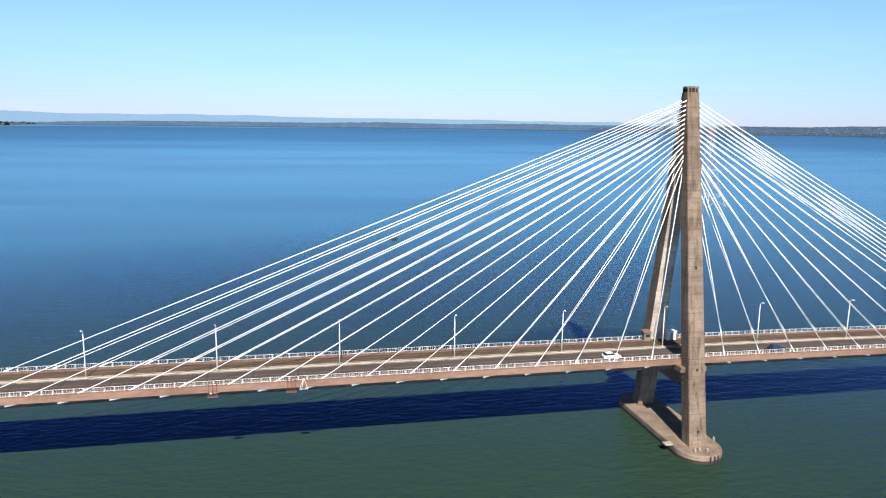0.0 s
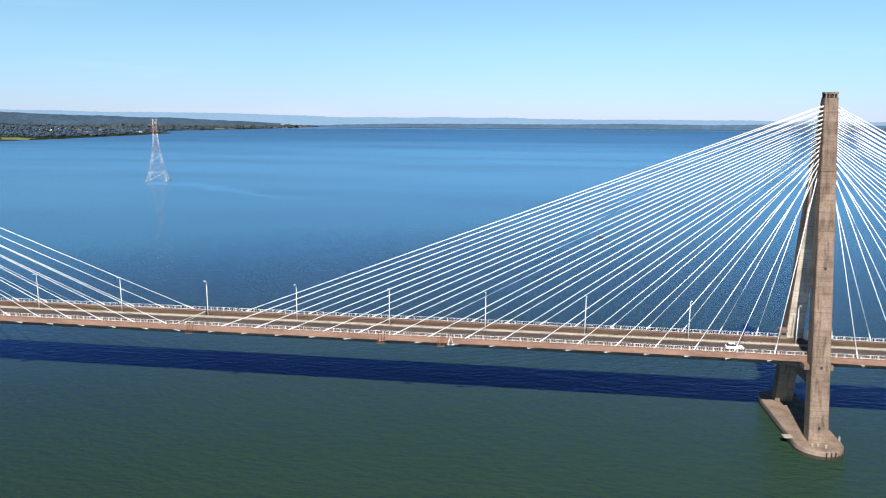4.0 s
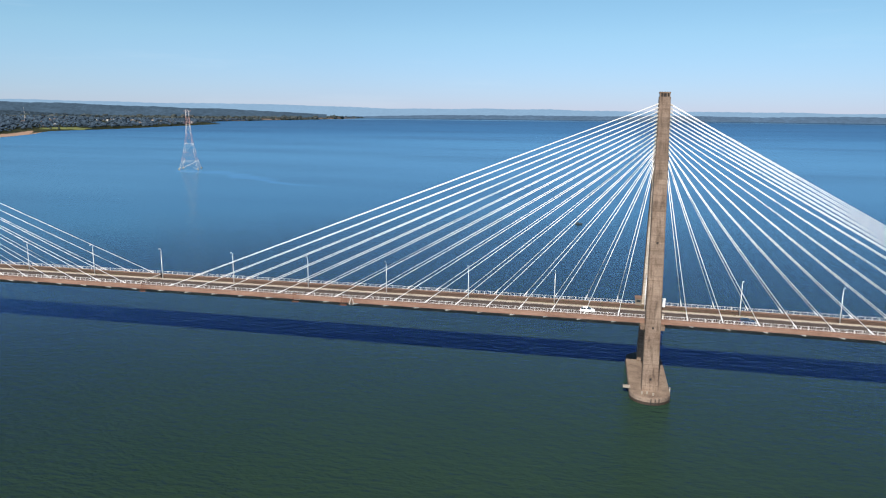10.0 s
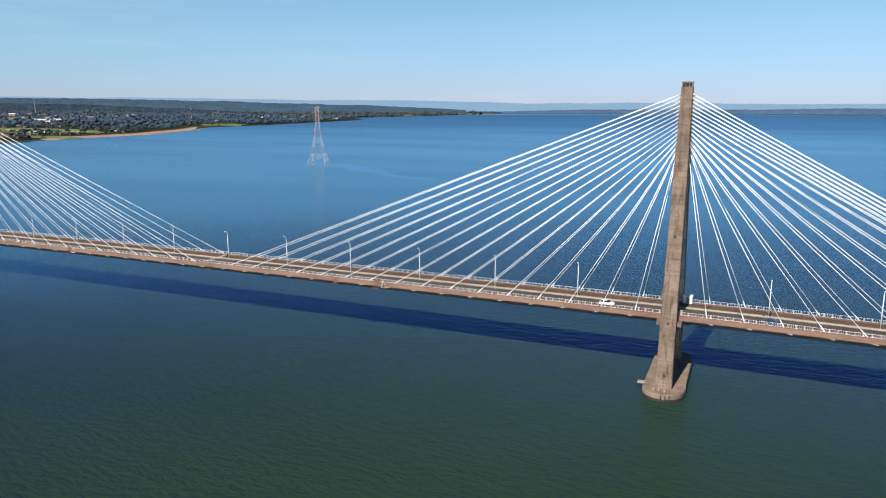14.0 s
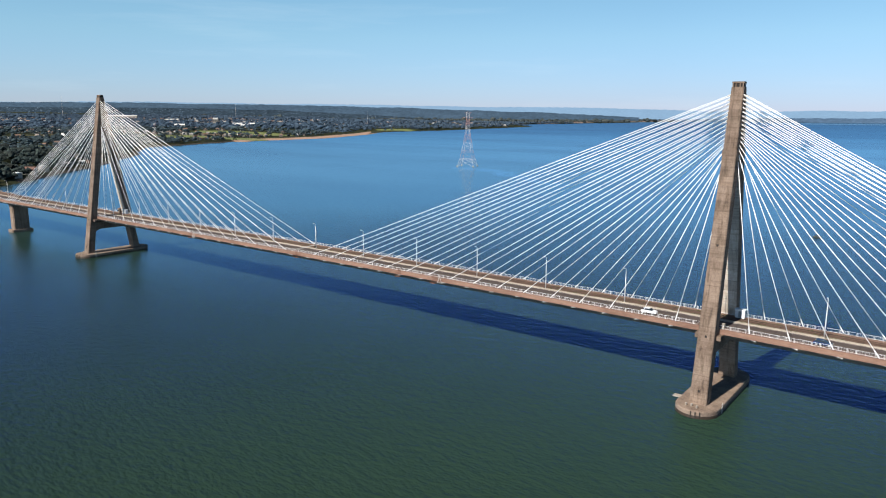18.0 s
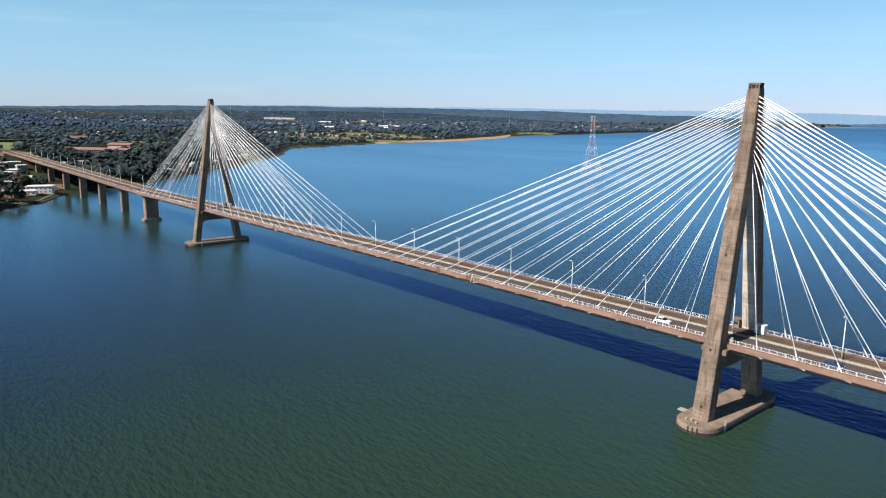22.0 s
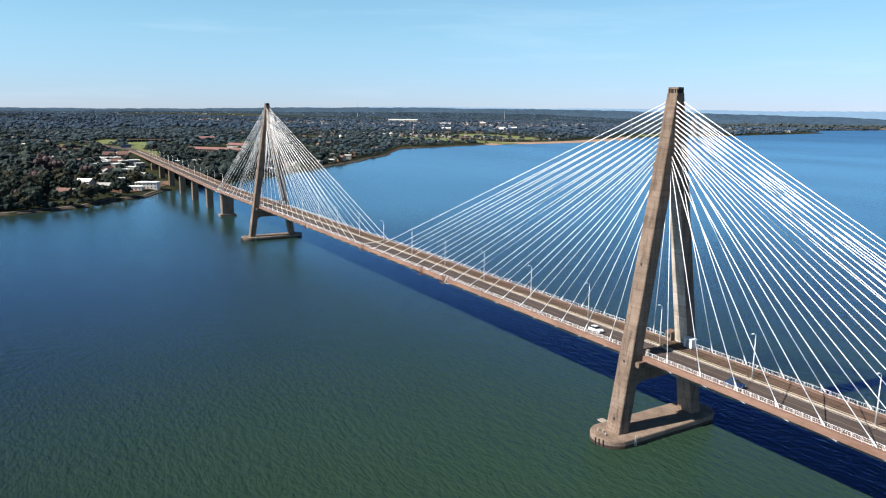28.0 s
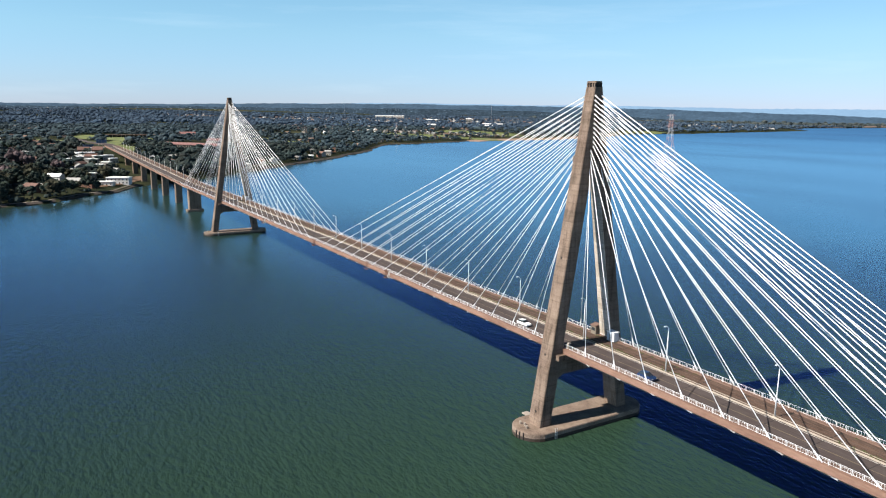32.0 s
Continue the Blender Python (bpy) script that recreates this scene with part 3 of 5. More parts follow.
part("kerb", strip(7.42, 7.55, -0.34, 0.1), M_WALK, deck)
part("footway", strip(7.55, EDGE_F - 0.9, -0.34, 0.02), M_WALK, deck)
for y in (4.1, 5.54):
    part("track_rail", strip(y - 0.05, y + 0.05, -0.075, 0.06), M_RAIL, deck, "rusty running rail")
for y in (-5.35, 1.2):
    part("edge_line", strip(y - 0.08, y + 0.08, -0.128, -0.122), M_LINE, deck)
part("centre_line", strip(-2.22, -2.06, -0.128, -0.122), M_YELLOW, deck, "faded yellow centre line")
for i, x in enumerate(np.arange(117.6, -470, -STEP)):
    x = float(x)
    if abs(x) < 3 or abs(x + SPAN) < 3:
        continue
    z = deck_z(x - 4.9)
    part("joint_seam", box(x - 4.98, x - 4.80, -5.6, 1.5, z - 0.128, z - 0.120), M_JOINT, deck)
    part("joint_seam", box(x - 5.02, x - 4.78, 2.9, 7.3, z - 0.079, z - 0.068), M_JOINT, deck)

rng = np.random.RandomState(5)
tv, tf = [], []
for i in range(2200):
    x = rng.uniform(-330, 118)
    y = rng.choice([2.98, 7.2, 3.15, 3.5, 2.3, 2.3]) + rng.normal(0, 0.16)
    if math.sin(x * 0.11) + math.sin(x * 0.037 + 2) < -0.2:
        continue
    h, w = rng.uniform(0.08, 0.3), rng.uniform(0.15, 0.5)
    o, z = len(tv), deck_z(x) - 0.09
    tv += [(x - w, y - 0.1, z), (x + w, y - 0.12, z), (x + w * 0.8, y + 0.18, z), (x - w * 0.9, y + 0.15, z), (x + rng.normal(0, 0.1), y, z + h)]
    tf += [(o, o + 1, o + 4), (o + 1, o + 2, o + 4), (o + 2, o + 3, o + 4), (o + 3, o, o + 4)]
tagged(mesh_object("weeds", tv, tf, M_WEED), "tufts of dry weeds along the track bed", "weeds", kind="stuff")

# ------------------------------------------------------------------ stays
def stay(foot_x, tower_x, top_z, yb, yt):
    foot = Vector((foot_x, yb, deck_z(foot_x) + 0.15))
    way = 1 if foot_x > tower_x else -1
    top = Vector((tower_x + way * 1.55, AXIS + yt, top_z))
    d = (foot - top).normalized()
    t = thing("stay_cable", foot, "straight white sheathed stay cable from deck edge to tower", "stay cable", "bridge stay cables")
    low = Vector((0, 0, 0))
    part("cable", tube(low, top - foot, 0.09, n=8), M_STAY, t, smooth=True)
    part("guide_pipe", tube(low - d * 0.3, -d * 2.2, 0.17, 0.14, 8), M_WHITE, t)
    flat = abs(d.x) / max(0.2, -d.z)
    p0 = Vector((way * (0.5 + 0.75 * min(flat, 2.0)), -0.1, -1.3))
    p1 = p0 + Vector((way * (0.95 + 0.5 * min(flat, 2.0)), 0, -0.5))
    part("socket", tube(p0, p1, 0.36, 0.2, 6), M_SOCKET, t, "white anchor socket below the deck")
    part("tower_anchor", tube(top - foot + d * 0.9, top - foot - d * 0.3, 0.2, 0.24, 8), M_SOCKET, t)


for tx, inward in ((0.0, -1), (-SPAN, 1)):
    for k in range(1, 17):
        zt = 61.6 - 1.07 * (16 - k)
        for yb, yt in ((YN, -1.05), (YF, 1.05)):
            stay(tx + inward * STEP * k, tx, zt, yb, yt * (1 if k > 4 else 1.6))
            xo = STEP * k if k <= 10 else 103.5 + 2.3 * (k - 11)
            stay(tx - inward * xo, tx, zt, yb, yt * (1 if k > 4 else 1.6))

# ------------------------------------------------------------------ viaduct piers
def river_pier(x, wide, thick, foot):
    z1 = deck_z(x) - 2.9
    t = thing("river_pier", (x, AXIS, 0), "broad stained concrete wall pier under the bridge deck", "bridge pier", "viaduct piers")
    b = 0.6
    def ring(g, z):
        hx, hy = thick * g, wide * g
        return [(a, c, z) for a, c in ((-hx + b, -hy), (hx - b, -hy), (hx, -hy + b), (hx, hy - b), (hx - b, hy), (-hx + b, hy), (-hx, hy - b), (-hx, -hy + b))]
    part("shaft", loft([ring(1.0, WZ - 2), ring(1.0, z1 - 1.6), ring(1.06, z1 - 1.5), ring(1.06, z1)]), M_PIER, t)
    if foot:
        part("footing", loft([ring(1.35, WZ - 4), ring(1.35, WZ + 1.5), ring(1.3, WZ + 1.8)]), M_CAP, t)
    for y in (-4, 4):
        part("bearing", box(-0.8, 0.8, y - 0.5, y + 0.5, z1, z1 + 0.35), M_DARK, t)
    return t


river_pier(-447.0, 4.8, 2.6, True)
river_pier(115.0, 4.8, 2.6, True)
for px in (-508, -568, -628, -688, -748, -806, 175, 235):
    river_pier(px, 2.9, 1.8, False)

# ------------------------------------------------------------------ street lamps
def street_lamp(x):
    t = thing("street_lamp", (x, 2.3, deck_z(x) - 0.05), "slim white steel street lamp on the deck median", "street lamp", "bridge street lamps")
    part("base_plate", box(-0.3, 0.3, -0.28, 0.28, 0, 0.25, 0.05), M_BARRIER, t)
    part("pole", tube((0, 0, 0.2), (0, 0, 10.4), 0.16, 0.085, 8), M_WHITE, t, smooth=True)
    part("arm", join(tube((0, 0, 10.3), (0, -0.45, 10.75), 0.06, 0.05, 6), tube((0, -0.45, 10.75), (0, -0.9, 10.85), 0.05, 0.05, 6)), M_WHITE, t)
    part("lamp_head", moved(box(-0.16, 0.16, -1.45, -0.8, 10.78, 10.95, 0.06), Matrix.Identity(4)), M_WHITE, t, "flat pale lamp head")
    return t


lamp = street_lamp(-1.6)
for i in range(-3, 32):
    x = -1.6 - 27.33 * i
    if i != 0 and x > -900:
        copy_thing(lamp, pose(x, 2.3, deck_z(x) - 0.05))

# ------------------------------------------------------------------ railings
rail_post = mesh_object("post", *box(-0.045, 0.045, -0.04, 0.04, 0, 1.1), M_WHITE)
infill = join(*[box(a - 0.017, a + 0.017, -0.012, 0.012, 0.22, 1.05) for a in np.arange(-4.655, 4.8, 0.49)])
rail_infill = mesh_object("baluster_panel", *infill, M_WHITE)
rail_bar = mesh_object("rail", *box(-STEP / 2, STEP / 2, -0.022, 0.022, -0.028, 0.028), M_WHITE)


def railing(x, y):
    t = thing("railing", (x, y, 0), "white painted steel railing along the deck edge", "railing", "deck railings")
    slope = math.degrees(math.atan2(deck_z(x + 4.9) - deck_z(x - 4.9), 9.8))
    z = deck_z(x)
    for k in range(5):
        a = -4.9 + 0.98 + 1.96 * k
        share("post", rail_post.data, t, pose(a, 0, deck_z(x + a)))
    for h in (0.22, 1.07):
        share("rail", rail_bar.data, t, pose(0, 0, z + h, 0, -slope, 0))
    share("baluster_panel", rail_infill.data, t, pose(0, 0, z, 0, -slope, 0))


for k in range(-11, 47):
    x = -STEP * k - 4.9
    for y in (EDGE_N + 0.75, EDGE_F - 0.75):
        railing(x, y)
bpy.data.objects.remove(rail_post)
bpy.data.objects.remove(rail_bar)
bpy.data.objects.remove(rail_infill)
fv, ff = [], []
for y in (EDGE_N + 0.75, EDGE_F - 0.75):
    for x in np.arange(-466, -880, -3.0):
        g = box(x - 0.06, x + 0.06, y - 0.05, y + 0.05, deck_z(x), deck_z(x) + 1.1)
        fv, ff = join((fv, ff), g)
    for h in (0.35, 0.7, 1.07):
        fv, ff = join((fv, ff), strip(y - 0.03, y + 0.03, h - 0.045, h + 0.045, xs=[-465, -520, -600, -700, -800, -880]))
tagged(mesh_object("viaduct_railing", fv, ff, M_BARRIER), "pale weathered steel railing along the viaduct", "railing", kind="stuff")
# ------------------------------------------------------------------ far banks: helpers
def ground_z(x, y):
    return float(land_height(np.array([float(x)]), np.array([float(y)]))[0][0])


def raw_mesh(name, co, tris, mat, smooth=False):
    """A mesh of triangles straight from arrays."""
    me = bpy.data.meshes.new(name)
    me.vertices.add(len(co))
    me.vertices.foreach_set("co", np.ascontiguousarray(co, dtype=np.float32).ravel())
    me.loops.add(tris.size)
    me.loops.foreach_set("vertex_index", np.ascontiguousarray(tris, dtype=np.int32).ravel())
    me.polygons.add(len(tris))
    me.polygons.foreach_set("loop_start", np.arange(0, tris.size, 3, dtype=np.int32))
    me.update(calc_edges=True)
    me.polygons.foreach_set("use_smooth", [smooth] * len(tris))
    me.materials.append(mat)
    return me


def unit_ico():
    bm = bmesh.new()
    bmesh.ops.create_icosphere(bm, subdivisions=1, radius=1.0)
    bm.verts.ensure_lookup_table()
    co = np.array([v.co[:] for v in bm.verts])
    tri = np.array([[v.index for v in f.verts] for f in bm.faces])
    bm.free()
    return co, tri


ICO_CO, ICO_TRI = unit_ico()


def clumps(centres, radii, rng, rough=0.36):
    """Rough leafy lumps: one jittered ball for each centre, as one array of vertices and triangles."""
    n, k = len(centres), len(ICO_CO)
    a = rng.uniform(0, 6.283, n)
    c, s = np.cos(a)[:, None], np.sin(a)[:, None]
    p = np.repeat(ICO_CO[None], n, 0) * (1 + rng.uniform(-rough, rough, (n, k, 1)))
    x = p[..., 0] * c - p[..., 1] * s
    y = p[..., 0] * s + p[..., 1] * c
    p = np.stack([x, y, p[..., 2]], -1) * radii[:, None, :] + centres[:, None, :]
    t = ICO_TRI[None] + (np.arange(n) * k)[:, None, None]
    return p.reshape(-1, 3), t.reshape(-1, 3)


def foliage(name, dark, light, dry=(0.05, 0.042, 0.025), island=True):
    """Leaves that differ from crown to crown, with drier and greener stretches."""
    dark, light, dry = dimmed(dark, light, dry)
    m = material(name, dark, 0.85, 0, 0.12)
    v = coords(m)
    f = mix(m, 0.6, noise_tex(m, v, 0.9, 4, 0.7), noise_tex(m, v, 0.085, 2, 0.5))
    if island:
        geo = node(m, "NewGeometry")
        f = mix(m, 0.38, f, geo.outputs["Random Per Island"])
    tone = ramp(m, f, ((0.34, dark), (0.52, tuple((a + b) / 2 for a, b in zip(dark, light))), (0.66, light)))
    patch = ramp(m, noise_tex(m, v, 0.012, 5, 0.7), ((0.42, (0, 0, 0)), (0.66, (0.75, 0.75, 0.75))))
    colour(m, mix(m, patch, tone, mix(m, 0.5, tone, dry)))
    bump(m, noise_tex(m, v, 2.2, 3, 0.7), 0.9, 0.5)
    return m


# a little haze blue is mixed into this green
M_LEAF = foliage("broadleaf_foliage", (0.012, 0.02, 0.02), (0.062, 0.088, 0.068))
M_LEAF_B = foliage("olive_foliage", (0.02, 0.022, 0.015), (0.085, 0.084, 0.054))
M_PINK = foliage("mauve_blossom", (0.05, 0.037, 0.04), (0.125, 0.094, 0.1), (0.08, 0.062, 0.064))
# distance haze is painted into these four leaf colours as blue or grey
M_WOODS = foliage("woodland_canopy", (0.011, 0.02, 0.023), (0.05, 0.076, 0.074))
M_HILLWOODS = foliage("hazed_hill_canopy", (0.02, 0.034, 0.044), (0.056, 0.09, 0.108), (0.07, 0.085, 0.086))
M_FARWOODS = foliage("hazed_far_canopy", (0.032, 0.054, 0.085), (0.054, 0.09, 0.138), (0.066, 0.094, 0.125))
M_CAPEWOODS = foliage("hazed_shore_foliage", (0.02, 0.032, 0.036), (0.06, 0.078, 0.08), (0.09, 0.085, 0.075))
M_BARK = varied("grey_brown_bark", (0.07, 0.05, 0.035), (0.13, 0.10, 0.075), 2.0, 0.95)
M_LAWN = varied("mown_grass", (0.075, 0.1, 0.03), (0.2, 0.225, 0.075), 0.05, 0.95, bump_m=0.1)
M_SAND = varied("orange_river_sand", (0.3, 0.19, 0.13), (0.4, 0.27, 0.2), 0.02, 0.95)
M_EARTH = varied("bare_red_earth", (0.16, 0.095, 0.06), (0.25, 0.165, 0.115), 0.05, 0.95)
M_MUD = varied("pinkish_mud_flat", (0.12, 0.088, 0.076), (0.2, 0.15, 0.13), 0.004, 0.95)
M_STONE = varied("riprap_stone", (0.035, 0.028, 0.024), (0.085, 0.068, 0.056), 0.4, 0.95, bump_m=0.2)
M_QUAY = varied("quay_concrete", (0.16, 0.135, 0.11), (0.27, 0.23, 0.195), 0.2, 0.9)
M_WALL = varied("pale_plaster", (0.26, 0.24, 0.215), (0.4, 0.38, 0.35), 0.3, 0.85, per_object=0.18)
M_BRICK = varied("brick_wall", (0.15, 0.075, 0.05), (0.22, 0.12, 0.085), 0.6, 0.9, per_object=0.15)
M_TILE = varied("terracotta_roof", (0.13, 0.07, 0.056), (0.2, 0.12, 0.1), 0.7, 0.85, per_object=0.15)
M_PINKROOF = varied("faded_rose_roof", (0.2, 0.1, 0.095), (0.28, 0.155, 0.145), 0.3, 0.85)
M_TIN = varied("weathered_tin_roof", (0.27, 0.265, 0.26), (0.42, 0.415, 0.4), 0.5, 0.5, per_object=0.2)
M_WHITEWALL = varied("white_painted_wall", (0.6, 0.6, 0.59), (0.72, 0.72, 0.71), 0.3, 0.75)
M_WROOF = varied("white_roof_sheet", (0.76, 0.76, 0.76), (0.92, 0.92, 0.91), 0.3, 0.6)
M_GLASS = material("dark_window_glass", (0.02, 0.025, 0.03), 0.08, 0, 0.6)
M_BLUE = varied("blue_sign_face", (0.09, 0.13, 0.22), (0.13, 0.18, 0.28), 0.4, 0.5)

# ------------------------------------------------------------------ draped surfaces
def draped(name, x, y, rx, ry, rz, mat, lift, label, category, seed):
    """An uneven patch that follows the ground."""
    rng = np.random.RandomState(seed)
    na, nr = 36, 9
    wob = 1 + 0.18 * np.sin(np.arange(na) * 2 * math.pi / na * 2 + rng.uniform(0, 6)) + 0.12 * np.sin(np.arange(na) * 2 * math.pi / na * 5 + rng.uniform(0, 6))
    vs, fs = [(0.0, 0.0)], []
    for i in range(1, nr + 1):
        for k in range(na):
            a = 2 * math.pi * k / na
            vs.append((i / nr * rx * wob[k] * math.cos(a), i / nr * ry * wob[k] * math.sin(a)))
    c, s = math.cos(radians(rz)), math.sin(radians(rz))
    px = np.array([x + u * c - w * s for u, w in vs])
    py = np.array([y + u * s + w * c for u, w in vs])
    pz = np.maximum(land_height(px, py)[0], WZ - 0.3) + lift
    X, Y, Z, _ = squash(px, py, pz)
    for k in range(na):
        fs.append((0, 1 + k, 1 + (k + 1) % na))
        for i in range(nr - 1):
            a, b = 1 + i * na + k, 1 + i * na + (k + 1) % na
            fs.append((a, a + na, b + na, b))
    ob = mesh_object(name, list(zip(X, Y, Z)), fs, mat, smooth=True)
    return tagged(ob, label, category, kind="structure")


CLEAR = [(-1087, -150, 75, 30, 20), (-1308, -55, 110, 34, 0), (-1165, 30, 95, 24, 10), (-1300, 46, 90, 20, -8), (-1240, -2, 60, 12, 0), (-1480, 60, 130, 60, 10), (-1010, 22, 120, 26, 4), (-1640, 1010, 110, 60, 60), (-1820, 1210, 170, 90, 50),
         (-1700, 840, 120, 50, 30), (-2609, 1130, 200, 70, 30), (-1930, 1500, 90, 50, 60), (-1990, 2150, 120, 40, 75), (-2250, 1560, 160, 60, 40),
         (-1190, -190, 90, 26, 10), (-1390, 95, 80, 22, 25), (-1330, 420, 110, 26, 40), (-1500, 300, 120, 30, 60)]
for i, (x, y, rx, ry, rz) in enumerate(CLEAR):
    draped("lawn", x, y, rx, ry, rz, M_LAWN, 0.9, "open green meadow on the river bank", "meadow", 20 + i)
draped("earth_bank", -925, -34, 60, 14, 8, M_EARTH, 1.1, "bare reddish earth beside the bridgehead", "earth", 41)
draped("earth_bank", -1194, -75, 60, 16, 8, M_EARTH, 1.1, "bare reddish earth beside the bridgehead", "earth", 42)
draped("earth_bank", -655, -52, 42, 15, -58, M_EARTH, 0.7, "trodden brown earth round the riverside houses", "earth", 44)
draped("earth_bank", -690, -18, 34, 12, -40, M_EARTH, 0.7, "bare orange earth under the viaduct", "earth", 45)
draped("earth_bank", -1760, 1130, 90, 26, 50, M_EARTH, 1.0, "bare reddish earth above the bay", "earth", 43)


draped("mud_flat", -3060, 5800, 390, 2100, 0, M_MUD, 1.2, "low bare pinkish flat on the far cape", "mud flat", 46)


def band(name, line, inner, outer, z_in, z_out, mat, label, category, kind="structure"):
    """A strip along the shore: inner and outer offsets from the waterline (positive inland)."""
    pts = []
    for (x0, y0), (x1, y1) in zip(line, line[1:]):
        n = max(2, int(math.hypot(x1 - x0, y1 - y0) / 8))
        for k in range(n):
            pts.append((x0 + (x1 - x0) * k / n, y0 + (y1 - y0) * k / n))
    pts.append(line[-1])
    P = np.array(pts)
    T = np.gradient(P, axis=0)
    T /= np.linalg.norm(T, axis=1)[:, None]
    N = np.stack([-T[:, 1], T[:, 0]], -1)
    off = -wobble(P[:, 0], P[:, 1]) * 0.5
    a, b = P + N * (off + inner)[:, None], P + N * (off + outer)[:, None]
    rings = []
    for p, q in zip(a, b):
        rings.append([(p[0], p[1], WZ + z_in), (p[0], p[1], WZ - 2), (q[0], q[1], WZ - 2), (q[0], q[1], WZ + z_out)])
    return tagged(mesh_object(name, *loft(rings), mat), label, category, kind=kind)


near_line = [p for p in SHORE_W if -700 <= p[0] <= -515 and -400 <= p[1] <= 0]
band("quay_wall", near_line, 3.4, -0.8, 2.0, 0.6, M_STONE, "sloping stone revetment along the river bank", "quay")
band("shore_road", near_line, 4.8, 3.4, 2.3, 2.1, M_QUAY, "pale concrete promenade along the bank", "promenade")
band("revetment", [p for p in SHORE_W if -1400 <= p[0] <= -780 and p[1] > 100], 4.5, -1.5, 2.6, 0.6, M_STONE, "dark stone revetment along the wooded point", "revetment")
band("revetment", [p for p in SHORE_W if -1556 <= p[0] <= -1380 and p[1] > 600], 4.5, -1.5, 2.2, 0.6, M_STONE, "dark stone revetment along the bay", "revetment")
band("beach", [(-1556, 1040), (-1560, 1164), (-1575, 1338), (-1740, 1690), (-1930, 2000)], 46.0, -4.0, 3.6, 0.3, M_SAND, "long curved beach of orange sand", "beach")
band("sand_spit", [(-1528, 990), (-1556, 1040)], 26.0, -14.0, 3.2, 0.6, M_SAND, "low sandy spit at the end of the beach", "beach")
rd, nrd = [], 60
for i in range(nrd + 1):
    x = -940 - 11.0 * i
    yc = 0.6 - 26 * (i / nrd) ** 2
    z = max(ground_z(x, yc), 0) + 1.0 if x < -990 else deck_z(x) - 0.1
    rd.append([(x, yc - 6, z), (x, yc + 6, z), (x, yc + 6, z - 3), (x, yc - 6, z - 3)])
tagged(mesh_object("approach_road", *loft(rd), M_ASPHALT), "grey asphalt road running inland from the bridgehead", "road", kind="structure")

# ------------------------------------------------------------------ woods
SPOTS = [(-958, -108), (-996, -74), (-916, -55), (-923, -42), (-904, -33), (-833, -36), (-848, -26), (-838, -17), (-802, -24), (-928, -20), (-818, -14), (-849, -57), (-866, -44), (-880, -28), (-786, -34),
         (-958, -22), (-906, -16), (-893, -43), (-858, -34), (-905, -62), (-927, -107), (-880, -75), (-822, -52), (-790, -52), (-770, -55), (-745, -58), (-850, -100), (-700, -52), (-1060, -108), (-1000, -85),
         (-960, -78), (-980, -120), (-870, 40), (-830, 55), (-900, 70), (-860, 95), (-800, 70), (-940, 50), (-1010, 330), (-1035, 352), (-1050, 330), (-990, 318), (-970, 295), (-1065, 352), (-1080, 372),
         (-940, 262), (-1110, 395), (-820, 148), (-850, 175), (-880, 205), (-990, -48), (-1020, -60), (-1040, -82), (-805, -90), (-748, -24)]
HOUSES = [(-664, -30, 0, 40, 24), (-646, -42, 0, 36, 20), (-672, -86, 0, 30, 18), (-588, -112, 0, 50, 15), (-612, -98, 0, 30, 16), (-638, -70, 0, 26, 18), (-628, -58, 0, 24, 16),
          (-1203, -78, 0, 40, 14), (-1103, -73, 0, 36, 14), (-1180, -60, 0, 30, 14), (-1491, 110, 0, 60, 50), (-1510, 215, 0, 50, 24)]


def open_ground(x, y):
    bad = np.zeros(np.shape(x), bool)
    for cx, cy, rx, ry, rz in CLEAR:
        c, s = math.cos(radians(rz)), math.sin(radians(rz))
        u, w = (x - cx) * c + (y - cy) * s, -(x - cx) * s + (y - cy) * c
        bad |= (u / rx) ** 2 + (w / ry) ** 2 < 1.05
    for cx, cy, _, a, b in HOUSES:
        bad |= (np.abs(x - cx) < a * 0.6) & (np.abs(y - cy) < b * 0.9)
    for cx, cy in SPOTS:
        bad |= np.hypot(x - cx, y - cy) < 7.5
    bad |= (np.abs(y - 0.6) < 15) & (x > -960)
    bad |= (np.abs(y + 10) < 22) & (x < -950) & (x > -1500)
    bad |= (np.abs(x + 1100) < 75) & (np.abs(y - 142) < 26 + 0.3 * np.abs(x + 1100))
    return bad


def scatter(r0, r1, step, seed, keep_land=8.0):
    rng = np.random.RandomState(seed)
    lim = int(r1 / step) + 2
    g = np.arange(-lim, lim) * step
    x, y = np.meshgrid(g, g)
    x = (x + rng.uniform(-0.48, 0.48, x.shape) * step).ravel() + HUB[0]
    y = (y + rng.uniform(-0.48, 0.48, y.shape) * step).ravel() + HUB[1]
    r, a = np.hypot(x - HUB[0], y - HUB[1]), np.degrees(np.arctan2(x - HUB[0], y - HUB[1]))
    ok = (r > r0) & (r < r1) & (a > -102) & (a < 50)
    x, y = x[ok], y[ok]
    z, d = land_height(x, y)
    ok = (d > keep_land) & ~open_ground(x, y)
    return x[ok], y[ok], z[ok], d[ok], rng


